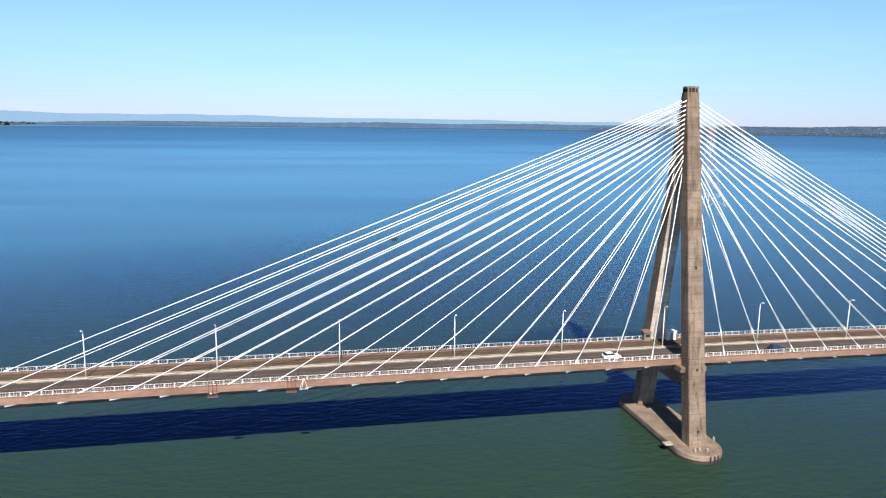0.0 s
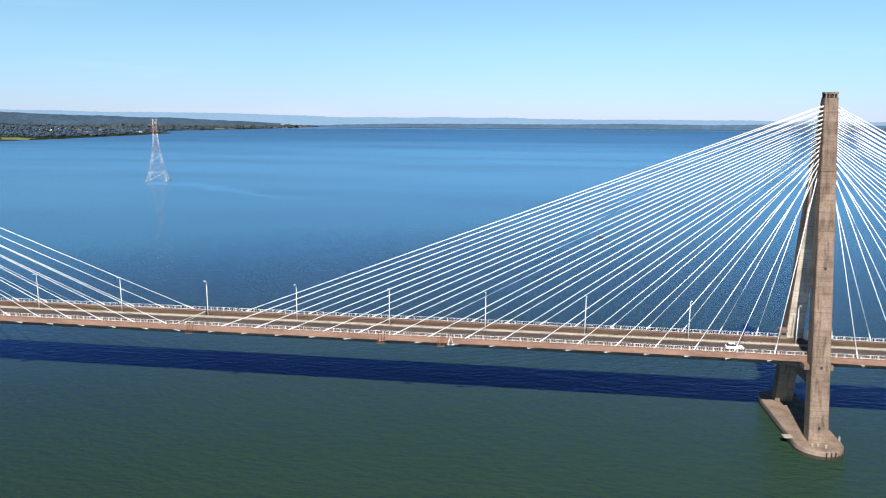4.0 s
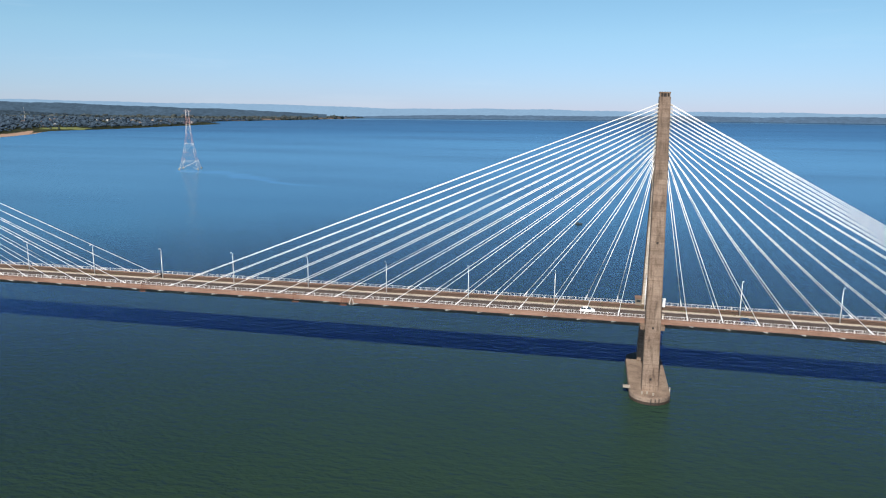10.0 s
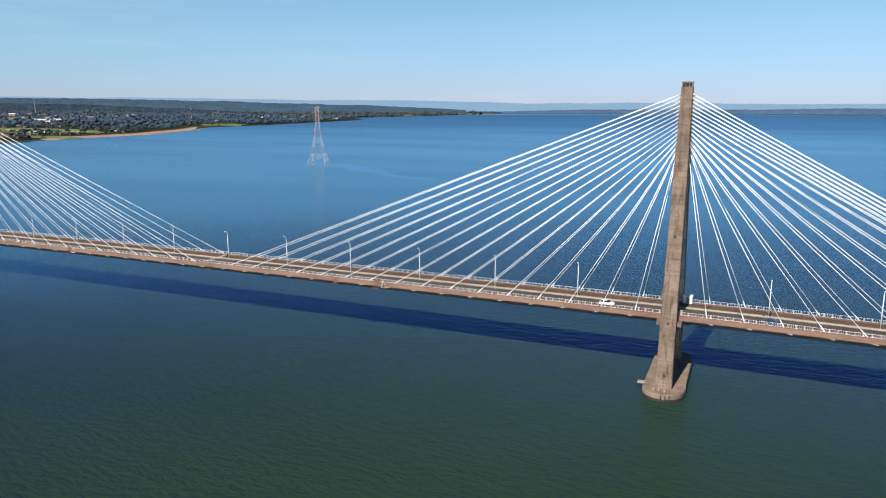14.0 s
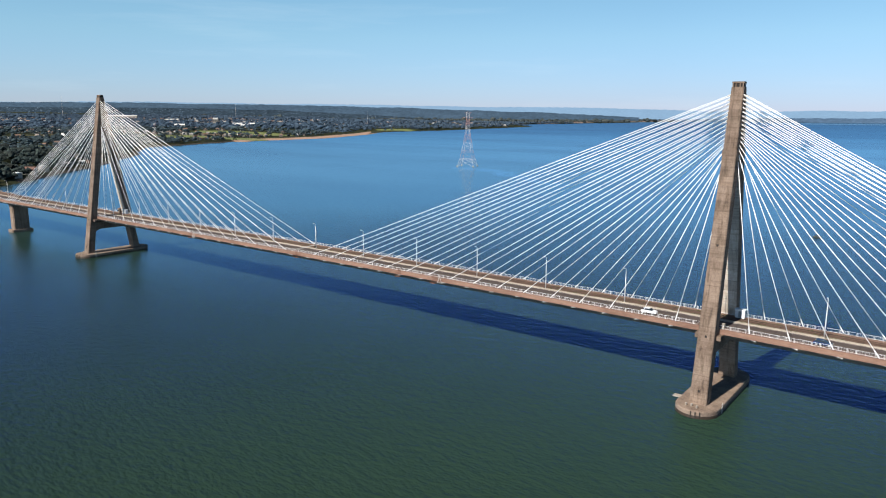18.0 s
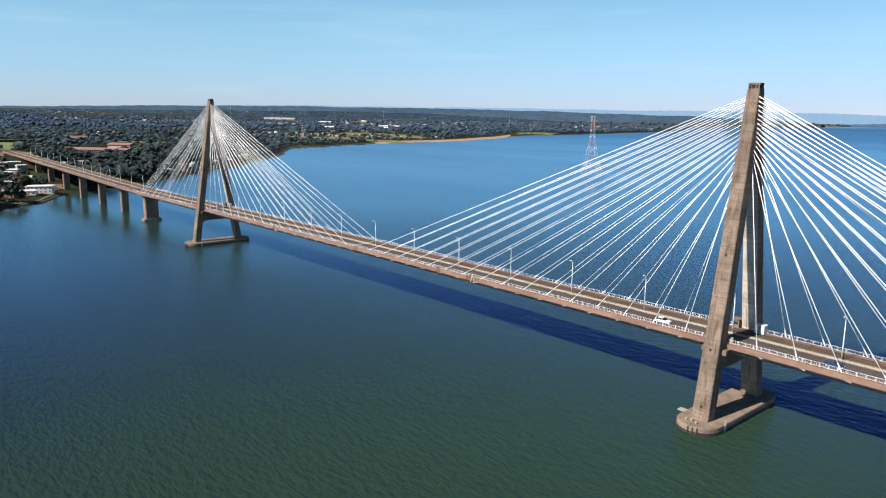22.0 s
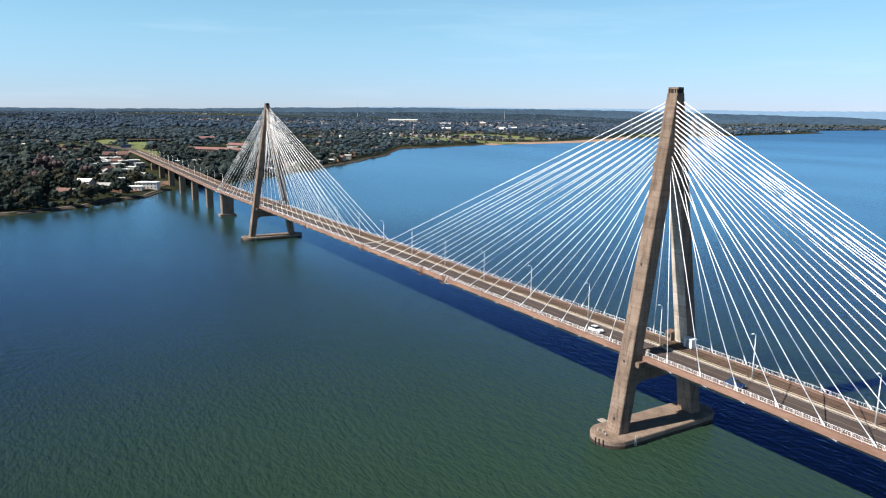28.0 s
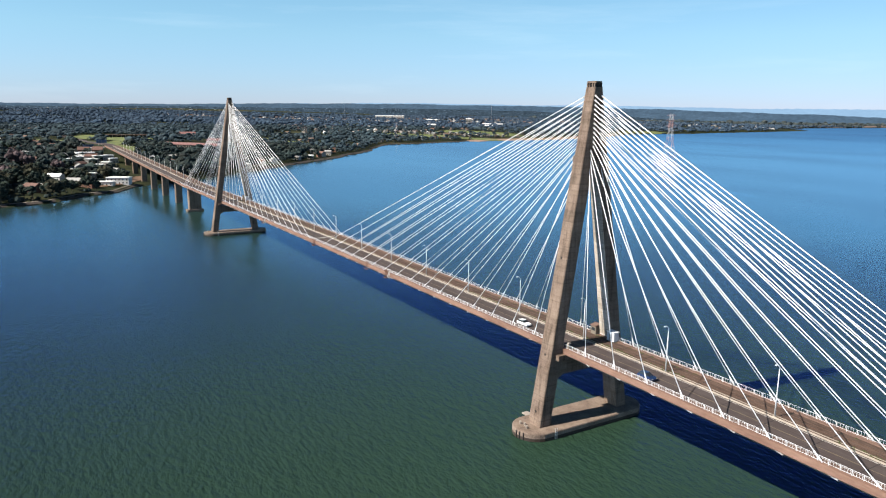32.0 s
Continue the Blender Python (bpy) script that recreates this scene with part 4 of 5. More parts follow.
def woods(name, r0, r1, step, seed, height, radius, lumps, gaps, mat, near=None, keep=10.0):
    x, y, z, d, rng = scatter(r0, r1, step, seed, keep)
    cover = waves(x, y, 31, 90) + 0.7 * waves(x, y, 32, 33) + rng.normal(0, 0.22, len(x))
    ok = cover > gaps
    ok &= ~((waves(x, y, 61, 260) > 0.18) & (rng.uniform(0, 1, len(x)) < 0.4) & (r0 > 1000))
    if near is not None:
        ok &= ~near(x, y)
    beach = (y > 1000) & (y < 2050) & (d < 80)
    ok &= ~beach
    x, y, z = x[ok], y[ok], z[ok]
    n = len(x)
    big = 0.86 * np.clip(rng.lognormal(0, 0.34, n), 0.5, 1.8) * (1 + 0.35 * waves(x, y, 44, 60))
    h = height * np.clip(big, 0.45, 1.5) * rng.uniform(0.8, 1.2, n) * np.where((x > -960) & (y > -125) & (y < 0), 0.8, 1.0)
    cs, rs = [], []
    for k in range(lumps):
        w = radius * rng.uniform(0.5, 1.15, n) * (1.0 if k == 0 else 0.55) * big
        off = 0 if k == 0 else radius * 0.62 * big
        lift = h - w * (0.7 if r0 < 1000 else 0.45) - (0 if k == 0 else rng.uniform(0.05, 0.4, n) * h)
        px, py, pz = x + rng.normal(0, 1, n) * off, y + rng.normal(0, 1, n) * off, z + np.maximum(lift, w * 0.5)
        X, Y, Z, q = squash(px, py, pz)
        cs.append(np.stack([X, Y, Z], -1))
        rs.append(np.stack([w * q, w * q, w * (0.85 if r0 < 1000 else 0.55) * q], -1))
    co, tri = clumps(np.concatenate(cs), np.concatenate(rs), rng)
    ob = new(name, raw_mesh(name, co, tri, mat))
    return ob


NEAR_BANK = lambda x, y: (x > -700) & (y > -230) & (y < 30)
tagged(woods("bank_woods", 380, 1250, 9.0, 51, 9.5, 3.8, 12, -0.2, M_WOODS, NEAR_BANK), "dense dark green trees on the near bank", "woods", kind="stuff")
tagged(woods("viaduct_woods", 600, 1250, 8.0, 57, 9.0, 3.6, 9, -0.9, M_WOODS, lambda x, y: ~((x > -960) & (x < -640) & (y > 17) & (y < 175))), "dense dark green trees beside the viaduct", "woods", kind="stuff")
tagged(woods("bank_shrubs", 380, 900, 5.0, 56, 4.2, 2.6, 3, -0.6, M_WOODS, lambda x, y: ~NEAR_BANK(x, y), keep=9.0), "low dark shrubs under the river bank trees", "shrubs", kind="stuff")
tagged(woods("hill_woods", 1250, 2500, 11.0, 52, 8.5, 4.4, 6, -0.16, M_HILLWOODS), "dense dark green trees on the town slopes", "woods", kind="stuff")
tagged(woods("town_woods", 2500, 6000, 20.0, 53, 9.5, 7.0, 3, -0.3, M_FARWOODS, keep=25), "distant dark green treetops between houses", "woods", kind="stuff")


# ------------------------------------------------------------------ hazy hills of the far distance
def ridge(name, r, low, crest, seed, tone, label, rough=0.4):
    """A glowing strip of far hills, haze painted into its tone: crest gives (azimuth, degrees above the eye's level).
    """
    tone, = dimmed(tone)
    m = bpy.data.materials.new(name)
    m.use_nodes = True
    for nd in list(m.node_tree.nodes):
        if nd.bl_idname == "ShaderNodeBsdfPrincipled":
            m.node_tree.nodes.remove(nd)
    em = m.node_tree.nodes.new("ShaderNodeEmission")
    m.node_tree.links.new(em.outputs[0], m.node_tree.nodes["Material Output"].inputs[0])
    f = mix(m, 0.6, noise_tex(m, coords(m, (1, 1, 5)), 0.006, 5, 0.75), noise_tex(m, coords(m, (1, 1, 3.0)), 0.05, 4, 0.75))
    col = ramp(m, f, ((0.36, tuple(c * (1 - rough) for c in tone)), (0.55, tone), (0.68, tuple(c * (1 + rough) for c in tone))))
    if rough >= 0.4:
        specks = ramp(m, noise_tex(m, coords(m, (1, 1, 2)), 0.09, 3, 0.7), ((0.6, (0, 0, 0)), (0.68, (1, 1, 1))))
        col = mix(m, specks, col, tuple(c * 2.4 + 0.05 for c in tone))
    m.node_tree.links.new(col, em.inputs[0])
    az = np.arange(crest[0][0], crest[-1][0], 0.05)
    s = np.radians(az) * 4400
    elev = np.interp(az, [c[0] for c in crest], [c[1] for c in crest])
    ends = np.clip(np.minimum(az - az[0], az[-1] - az) / 4, 0, 1)
    elev = elev + ends * (0.15 * waves(s, s * 0, seed, 230) + 0.05 * waves(s, s * 0, seed + 1, 70) + 0.03 * waves(s, s * 0, seed + 2, 9))
    top = EYE_Z + r * np.tan(np.radians(np.maximum(elev, low + 0.01)))
    x, y = HUB[0] + r * np.sin(np.radians(az)), HUB[1] + r * np.cos(np.radians(az))
    bottom = EYE_Z + r * math.tan(radians(low))
    n = len(az)
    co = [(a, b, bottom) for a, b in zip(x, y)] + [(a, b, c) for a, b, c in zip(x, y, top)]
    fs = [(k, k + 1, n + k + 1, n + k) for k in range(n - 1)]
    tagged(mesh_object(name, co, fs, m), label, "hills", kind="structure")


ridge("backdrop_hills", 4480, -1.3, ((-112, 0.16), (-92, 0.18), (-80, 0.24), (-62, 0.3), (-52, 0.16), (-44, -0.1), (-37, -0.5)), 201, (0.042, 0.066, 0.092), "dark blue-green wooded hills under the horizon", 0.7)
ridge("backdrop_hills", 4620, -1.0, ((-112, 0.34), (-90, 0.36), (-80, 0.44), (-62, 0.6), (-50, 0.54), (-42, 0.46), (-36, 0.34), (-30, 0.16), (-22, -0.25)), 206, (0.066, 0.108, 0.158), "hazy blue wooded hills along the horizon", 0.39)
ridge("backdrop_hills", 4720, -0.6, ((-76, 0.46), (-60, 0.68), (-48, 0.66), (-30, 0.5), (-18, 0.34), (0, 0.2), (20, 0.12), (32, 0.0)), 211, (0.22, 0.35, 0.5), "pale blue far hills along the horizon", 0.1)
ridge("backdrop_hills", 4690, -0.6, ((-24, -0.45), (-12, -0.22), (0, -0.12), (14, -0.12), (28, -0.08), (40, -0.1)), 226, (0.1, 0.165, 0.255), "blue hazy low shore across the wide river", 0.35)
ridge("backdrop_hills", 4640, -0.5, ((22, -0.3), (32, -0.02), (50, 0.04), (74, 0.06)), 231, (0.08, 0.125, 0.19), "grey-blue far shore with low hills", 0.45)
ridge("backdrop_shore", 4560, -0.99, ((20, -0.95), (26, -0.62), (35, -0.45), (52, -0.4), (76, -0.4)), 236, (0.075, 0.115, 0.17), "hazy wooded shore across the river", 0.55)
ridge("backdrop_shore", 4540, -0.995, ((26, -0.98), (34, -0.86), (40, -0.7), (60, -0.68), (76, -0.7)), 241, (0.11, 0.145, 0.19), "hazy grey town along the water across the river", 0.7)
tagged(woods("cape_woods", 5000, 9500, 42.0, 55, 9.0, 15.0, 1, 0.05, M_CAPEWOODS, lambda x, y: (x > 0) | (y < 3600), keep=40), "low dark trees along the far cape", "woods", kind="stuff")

# ------------------------------------------------------------------ single trees on the near bank
def tree(x, y, z, height, spread, seed, leaf, label):
    rng = np.random.RandomState(seed)
    t = thing("tree", (x, y, z), label, "tree", "river bank trees")
    trunk = tube((0, 0, -0.5), (0.1, 0.05, height * 0.5), 0.26, 0.15, 7)
    limbs = []
    for k in range(4):
        a = k * 1.7 + rng.uniform(0, 1)
        limbs.append(tube((0.05, 0.02, height * 0.32), (spread * 0.5 * math.cos(a), spread * 0.5 * math.sin(a), height * 0.68), 0.13, 0.05, 5))
    part("trunk", join(trunk, *limbs), M_BARK, t)
    n = 26
    d = rng.normal(0, 1, (n, 3))
    d /= np.linalg.norm(d, axis=1)[:, None]
    c = d * np.array([spread, spread, height * 0.33]) * rng.uniform(0.35, 0.95, (n, 1)) + np.array([0, 0, height * 0.68])
    c[:, 2] = np.maximum(c[:, 2], height * 0.26)
    w = rng.uniform(0.22, 0.42, n)[:, None] * spread * np.array([1, 1, 0.8])
    co, tri = clumps(c, w, rng, 0.4)
    m = 420
    d = rng.normal(0, 1, (m, 3))
    d /= np.linalg.norm(d, axis=1)[:, None]
    p = c[rng.randint(0, n, m)] + d * spread * 0.36
    q = rng.normal(0, 0.34, (m, 3, 3)) + p[:, None]
    co = np.concatenate([co, q.reshape(-1, 3)])
    tri = np.concatenate([tri, (np.arange(m * 3) + co.shape[0] - m * 3).reshape(-1, 3)])
    ob = new("crown", raw_mesh("crown", co, tri, leaf))
    ob.parent = t
    return t


protos = [tree(-560, -60 - 3 * i, -60, h, s, 70 + i, leaf, lab) for i, (h, s, leaf, lab) in enumerate((
    (10.0, 4.6, M_LEAF, "broad dark green tree on the river bank"), (12.5, 4.2, M_LEAF, "tall dark green tree on the river bank"),
    (8.0, 4.0, M_LEAF_B, "low olive green tree on the river bank"), (11.0, 5.6, M_LEAF_B, "spreading olive green tree on the river bank"),
    (9.5, 5.2, M_PINK, "bare mauve-blossomed tree among green ones")))]
rng = np.random.RandomState(77)
tx, ty, tz, td, _ = scatter(380, 900, 7.4, 78, 6.5)
pick = NEAR_BANK(tx, ty) & (waves(tx, ty, 33, 40) + rng.normal(0, 0.3, len(tx)) > -0.75)
bank = np.stack([tx[pick], ty[pick], tz[pick]], -1)
for x, y, z in bank[rng.permutation(len(bank))][:285]:
    s = rng.uniform(0.8, 1.4)
    copy_thing(protos[rng.randint(0, 4)], pose(x, y, z, 0, 0, rng.uniform(0, 360)) @ Matrix.Diagonal((s, s, s * rng.uniform(0.85, 1.1), 1)))
for k in range(60):
    x, y = rng.uniform(-980, -690), rng.uniform(-122, -14)
    if float(land_height(np.array([x]), np.array([y]))[1][0]) > 9 and min(math.hypot(x - a, y - b) for a, b in SPOTS) > 9 and abs(y - 0.6) > 13:
        s = rng.uniform(0.5, 0.95)
        copy_thing(protos[rng.randint(0, 4)], pose(x, y, ground_z(x, y), 0, 0, rng.uniform(0, 360)) @ Matrix.Diagonal((s, s, s, 1)))
for x, y, s in ((-786, -116, 2.0), (-776, -106, 1.6), (-736, -78, 1.5), (-672, -127, 1.5), (-594, -135, 1.15), (-586, -142, 0.9)):
    copy_thing(protos[4], pose(x, y, ground_z(x, y), 0, 0, 50 * s) @ Matrix.Diagonal((s, s, s, 1)))
for p in protos:
    for o in (*p.children_recursive, p):
        bpy.data.objects.remove(o)

# ------------------------------------------------------------------ houses
def house(name, x, y, rz, w, d, h, wall_mat, roof_mat, label, flat=False, storeys=1, sink=0.0):
    z = ground_z(x, y) - sink
    t = thing(name, (x, y, z), label, "house", "river bank houses")
    t.rotation_euler = (0, 0, radians(rz))
    part("wall", box(-w / 2, w / 2, -d / 2, d / 2, -1.5, h), wall_mat, t)
    o = 0.6
    if flat:
        part("roof", join(box(-w / 2 - o, w / 2 + o, -d / 2 - o, d / 2 + o, h, h + 0.35), box(-w / 2 + 1, w / 2 - 1, -d / 2 + 1, d / 2 - 1, h + 0.35, h + 0.7)), roof_mat, t)
    else:
        e = 0.34 * d
        ring = lambda a: [(a, -d / 2 - o, h - 0.15), (a, -d / 2 - o, h + 0.1), (a, 0, h + e + 0.1), (a, d / 2 + o, h + 0.1), (a, d / 2 + o, h - 0.15), (a, 0, h + e - 0.2)]
        part("roof", loft([ring(-w / 2 - o), ring(w / 2 + o)]), roof_mat, t)
        part("gable", loft([[(a, -d / 2, h), (a, d / 2, h), (a, 0, h + e - 0.25)] for a in (-w / 2 + 0.02, w / 2 - 0.02)]), wall_mat, t)
    nwin = max(2, int(w / 3.2))
    for s in range(storeys):
        zb = 0.95 + s * 3.0
        for k in range(nwin):
            a = -w / 2 + (k + 0.5) * w / nwin
            for side in (-1, 1):
                if s == 0 and k == nwin // 2 and side < 0:
                    part("door", box(a - 0.55, a + 0.55, side * (d / 2 + 0.05) - 0.05, side * (d / 2 + 0.05) + 0.05, 0, 2.1), M_BARK, t)
                    continue
                win = part("window", box(a - 0.6, a + 0.6, side * (d / 2 + 0.03) - 0.05, side * (d / 2 + 0.03) + 0.05, zb, zb + 1.2), M_GLASS, t)
    return t


house("pavilion", -668, -27, 66, 22, 12, 6.4, M_WHITEWALL, M_WROOF, "white riverside pavilion with a broad white roof", True, 2)
house("pavilion", -652, -41, 66, 15, 9, 3.8, M_WHITEWALL, M_WROOF, "low white riverside pavilion on the promenade", True, 1)
house("house", -678, -84, 50, 15, 8, 5.2, M_WHITEWALL, M_WROOF, "white two-storey house with a pale sheet roof", False, 2)
house("house", -606, -106, 40, 14, 11, 4.4, M_BRICK, M_TILE, "low house with a large terracotta roof by the shore", False, 1)
house("house", -622, -98, 30, 12, 6, 4.2, M_WHITEWALL, M_WROOF, "low white annex beside the terracotta house", True, 1)
house("house", -643, -70, 58, 13, 9, 5.0, M_WALL, M_TIN, "plastered house with a grey tin roof", False, 1)
house("house", -633, -58, 45, 12, 8, 4.2, M_BRICK, M_TIN, "low brick house with a pale tin roof", False, 1)
house("house", -655, -62, 35, 11, 8, 4.6, M_WALL, M_TILE, "low plastered house with a terracotta roof", False, 1)
for x, y, w, d, rz in ((-958, -108, 20, 8, 85), (-996, -74, 26, 8, 82), (-916, -55, 22, 9, 80), (-923, -42, 18, 9, 70), (-904, -33, 20, 8, 95), (-833, -36, 14, 8, 60), (-848, -26, 15, 8, 100), (-838, -17, 12, 8, 80),
                       (-802, -24, 12, 7, 50), (-928, -20, 16, 9, 85), (-818, -14, 10, 7, 95), (-849, -57, 13, 7, 75), (-866, -44, 14, 8, 90), (-880, -28, 15, 7, 80), (-786, -34, 11, 7, 65)):
    house("house", x, y, rz, w, d, 5.4, M_WALL, M_WROOF, "low workshop with a long white sheet roof", True, 1)
for x, y, w in ((-962, -34, 14), (-906, -22, 12), (-1203, -78, 30), (-1103, -73, 26), (-1180, -60, 24)):
    house("house", x, y, 80, w, 12, 5.0, M_BRICK, M_TILE, "long low house with a rusty red roof", False, 1)
rng = np.random.RandomState(91)
for i, (x, y) in enumerate(SPOTS[17:]):
    k = i % 5
    wall_m, roof_m = (M_WALL, M_WROOF if k == 0 else M_TIN) if k in (0, 2, 3) else (M_WALL if k == 1 else M_BRICK, M_TILE)
    lab = "small plastered house with a pale tin roof among trees" if roof_m is M_TIN else "small plastered house with a flat white roof" if roof_m is M_WROOF else "small house with a terracotta roof among trees"
    house("house", x, y, rng.uniform(0, 180), rng.uniform(9, 16), rng.uniform(6, 10), rng.uniform(4.2, 6.8), wall_m, roof_m, lab, k in (0, 3), 1)

# the long red-roofed hall above the bank
hz = ground_z(-1100, 142)
hall = thing("long_hall", (-1100, 142, hz), "long two-storey hall with a red roof and dark galleries", "hall")
hall.rotation_euler = (0, 0, radians(34))
part("wall", box(-58, 58, -8, 8, -4, 7.0), M_WALL, hall)
# the gallery is a solid block whose dark colour stands for its shade
part("gallery", box(-57, 57, -10.5, -8, -3, 5.6), M_DARK, hall, "gallery block painted dark as shade")
for k in range(30):
    share("column", (hall_col := part("column", box(-0.25, 0.25, -0.25, 0.25, -3, 6.2), M_WALL, hall) if k == 0 else hall_col).data, hall, pose(-57 + 3.93 * k, -10.7, 0))
bpy.data.objects.remove(hall_col)
part("roof", loft([[(a, -11.5, 6.2), (a, -11.5, 6.7), (a, 0, 9.6), (a, 9, 6.7), (a, 9, 6.2)] for a in (-60, 60)]), M_PINKROOF, hall, "red tiled roof")
hall2 = thing("red_roof_block", (-1190, 205, ground_z(-1190, 205)), "red-roofed block behind the long hall", "hall")
hall2.rotation_euler = (0, 0, radians(34))
part("wall", box(-22, 22, -8, 8, -3, 9.0), M_WALL, hall2)
part("roof", loft([[(a, -9.5, 8.8), (a, -9.5, 9.3), (a, 0, 12.5), (a, 9.5, 9.3), (a, 9.5, 8.8)] for a in (-23, 23)]), M_PINKROOF, hall2, "red tiled roof")

shed = thing("long_shed", (-1491, 110, ground_z(-1491, 110)), "long dark open shed with a pale flat roof above the meadow", "shed")
shed.rotation_euler = (0, 0, radians(80))
part("wall", box(-62, 62, -6, 6, -3, 5.2), M_DARK, shed)
part("roof", box(-64, 64, -8, 8, 5.2, 6.0), M_WALK, shed)
for k in range(16):
    part("column", box(-62.2 + 8.2 * k, -61.6 + 8.2 * k, -7.6, -7.0, -3, 5.2), M_WALL, shed)
house("house", -1510, 215, 80, 36, 14, 7.0, M_WALL, M_PINKROOF, "long house with a red roof among tall trees", False, 2)


def billboard(x, y):
    t = thing("billboard", (x, y, ground_z(x, y)), "blue roadside billboard on steel posts", "billboard", "bridgehead billboards")
    t.rotation_euler = (0, 0, radians(-62))
    for a in (-5, 0, 5):
        part("post", tube((a, 0.3, -2), (a, 0.3, 8), 0.18, n=6), M_TIN, t)
    panel = part("panel", box(-8, 8, -0.15, 0.15, 3.5, 8.2), M_BLUE, t)
    for z in (5.0, 6.4):
        part("text_bar", box(-6, 6, -0.19, -0.155, z, z + 0.5), M_LINE, panel)


billboard(-985, -26)
billboard(-992, -8)

# scattered town houses further off
def town(name, r0, r1, step, seed, size, keep, label, region):
    x, y, z, d, rng = scatter(r0, r1, step, seed, keep)
    dens = waves(x, y, 61, 260) + rng.normal(0, 0.35, len(x))
    ok = (dens > 0.3) & region(x, y) & ~((y > 1000) & (y < 2050) & (d < 90))
    x, y, z = x[ok], y[ok], z[ok]
    n = len(x)
    w, dd, h = size * rng.uniform(0.7, 1.5, n), size * rng.uniform(0.5, 0.85, n), rng.uniform(3.6, 6.5, n)
    a = rng.uniform(0, 3.14, n)
    shape = np.array([(-1, -1, -0.4), (1, -1, -0.4), (1, 1, -0.4), (-1, 1, -0.4), (-1, -1, 1), (1, -1, 1), (1, 1, 1), (-1, 1, 1), (-1, 0, 1.45), (1, 0, 1.45)])
    q = shape[None] * np.stack([w / 2, dd / 2, h], -1)[:, None]
    c, s = np.cos(a)[:, None], np.sin(a)[:, None]
    px, py = x[:, None] + q[..., 0] * c - q[..., 1] * s, y[:, None] + q[..., 0] * s + q[..., 1] * c
    X, Y, Z, _ = squash(px, py, z[:, None] + q[..., 2])
    co = np.stack([X, Y, Z], -1).reshape(-1, 3)
    tri = np.array([(0, 1, 5), (0, 5, 4), (1, 2, 6), (1, 6, 5), (2, 3, 7), (2, 7, 6), (3, 0, 4), (3, 4, 7), (4, 5, 9), (4, 9, 8), (6, 7, 8), (6, 8, 9), (5, 6, 9), (7, 4, 8)])
    tris = (tri[None] + (np.arange(n) * 10)[:, None, None]).reshape(-1, 3)
    ob = new(name, raw_mesh(name, co, tris, M_TOWN))
    roofs = np.tile(np.array([0] * 8 + [1] * 4 + [0] * 2), n)
    ob.data.materials.append(M_TOWNROOF)
    ob.data.polygons.foreach_set("material_index", roofs.astype(np.int32))
    return tagged(ob, label, "houses", kind="stuff")


def island_mat(name, stops, rough):
    stops = [(p, dimmed(c)[0]) for p, c in stops]
    m = material(name, stops[0][1], rough, 0, 0.3)
    geo = node(m, "NewGeometry")
    colour(m, ramp(m, geo.outputs["Random Per Island"], stops))
    return m


M_TOWN = island_mat("town_walls", ((0.0, (0.14, 0.12, 0.10)), (0.5, (0.17, 0.15, 0.135)), (0.9, (0.4, 0.39, 0.37)), (1.0, (0.8, 0.8, 0.79))), 0.9)
M_TOWNROOF = island_mat("town_roofs", ((0.0, (0.16, 0.085, 0.06)), (0.45, (0.22, 0.15, 0.12)), (0.7, (0.3, 0.29, 0.28)), (1.0, (0.55, 0.55, 0.54))), 0.7)
town("town_houses", 950, 2300, 26, 62, 8.5, 30, "scattered pale and terracotta roofed houses among trees", lambda x, y: (y > 330) | (y < -60))
town("town_houses", 2300, 5200, 36, 63, 13, 60, "far pale and terracotta roofed houses among trees", lambda x, y: (y > 700) & (y < 3400))
town("town_houses", 3200, 7000, 100, 64, 16, 90, "far pale houses scattered over wooded hills", lambda x, y: y < 1500)
for x, y, w, d, h in ((-2450, 1700, 90, 24, 11), (-2760, 1780, 24, 20, 26), (-2254, 1275, 34, 20, 10), (-4000, 2000, 190, 40, 16), (-3300, 1900, 60, 24, 14), (-2100, 1420, 50, 18, 9)):
    z = ground_z(x, y)
    X, Y, Z, k = squash(np.array([x]), np.array([y]), np.array([z]))
    t = thing("warehouse", (float(X[0]), float(Y[0]), float(Z[0])), "large pale building rising over the wooded town", "building", "large town buildings")
    t.rotation_euler, k = (0, 0, radians(50)), float(k[0])
    part("wall", box(-w / 2 * k, w / 2 * k, -d / 2 * k, d / 2 * k, -3, h * k), M_WALL, t)
    part("roof", loft([[(a * k, -d / 2 * k - 0.5, h * k), (a * k, 0, (h + 3) * k), (a * k, d / 2 * k + 0.5, h * k)] for a in (-w / 2, w / 2)]), M_WROOF, t)
    for j in range(6):
        a = (-w / 2 + (j + 0.5) * w / 6) * k
        part("window", box(a - 1.2 * k, a + 1.2 * k, -d / 2 * k - 0.12, -d / 2 * k + 0.1, h * 0.45 * k, h * 0.75 * k), M_GLASS, t)
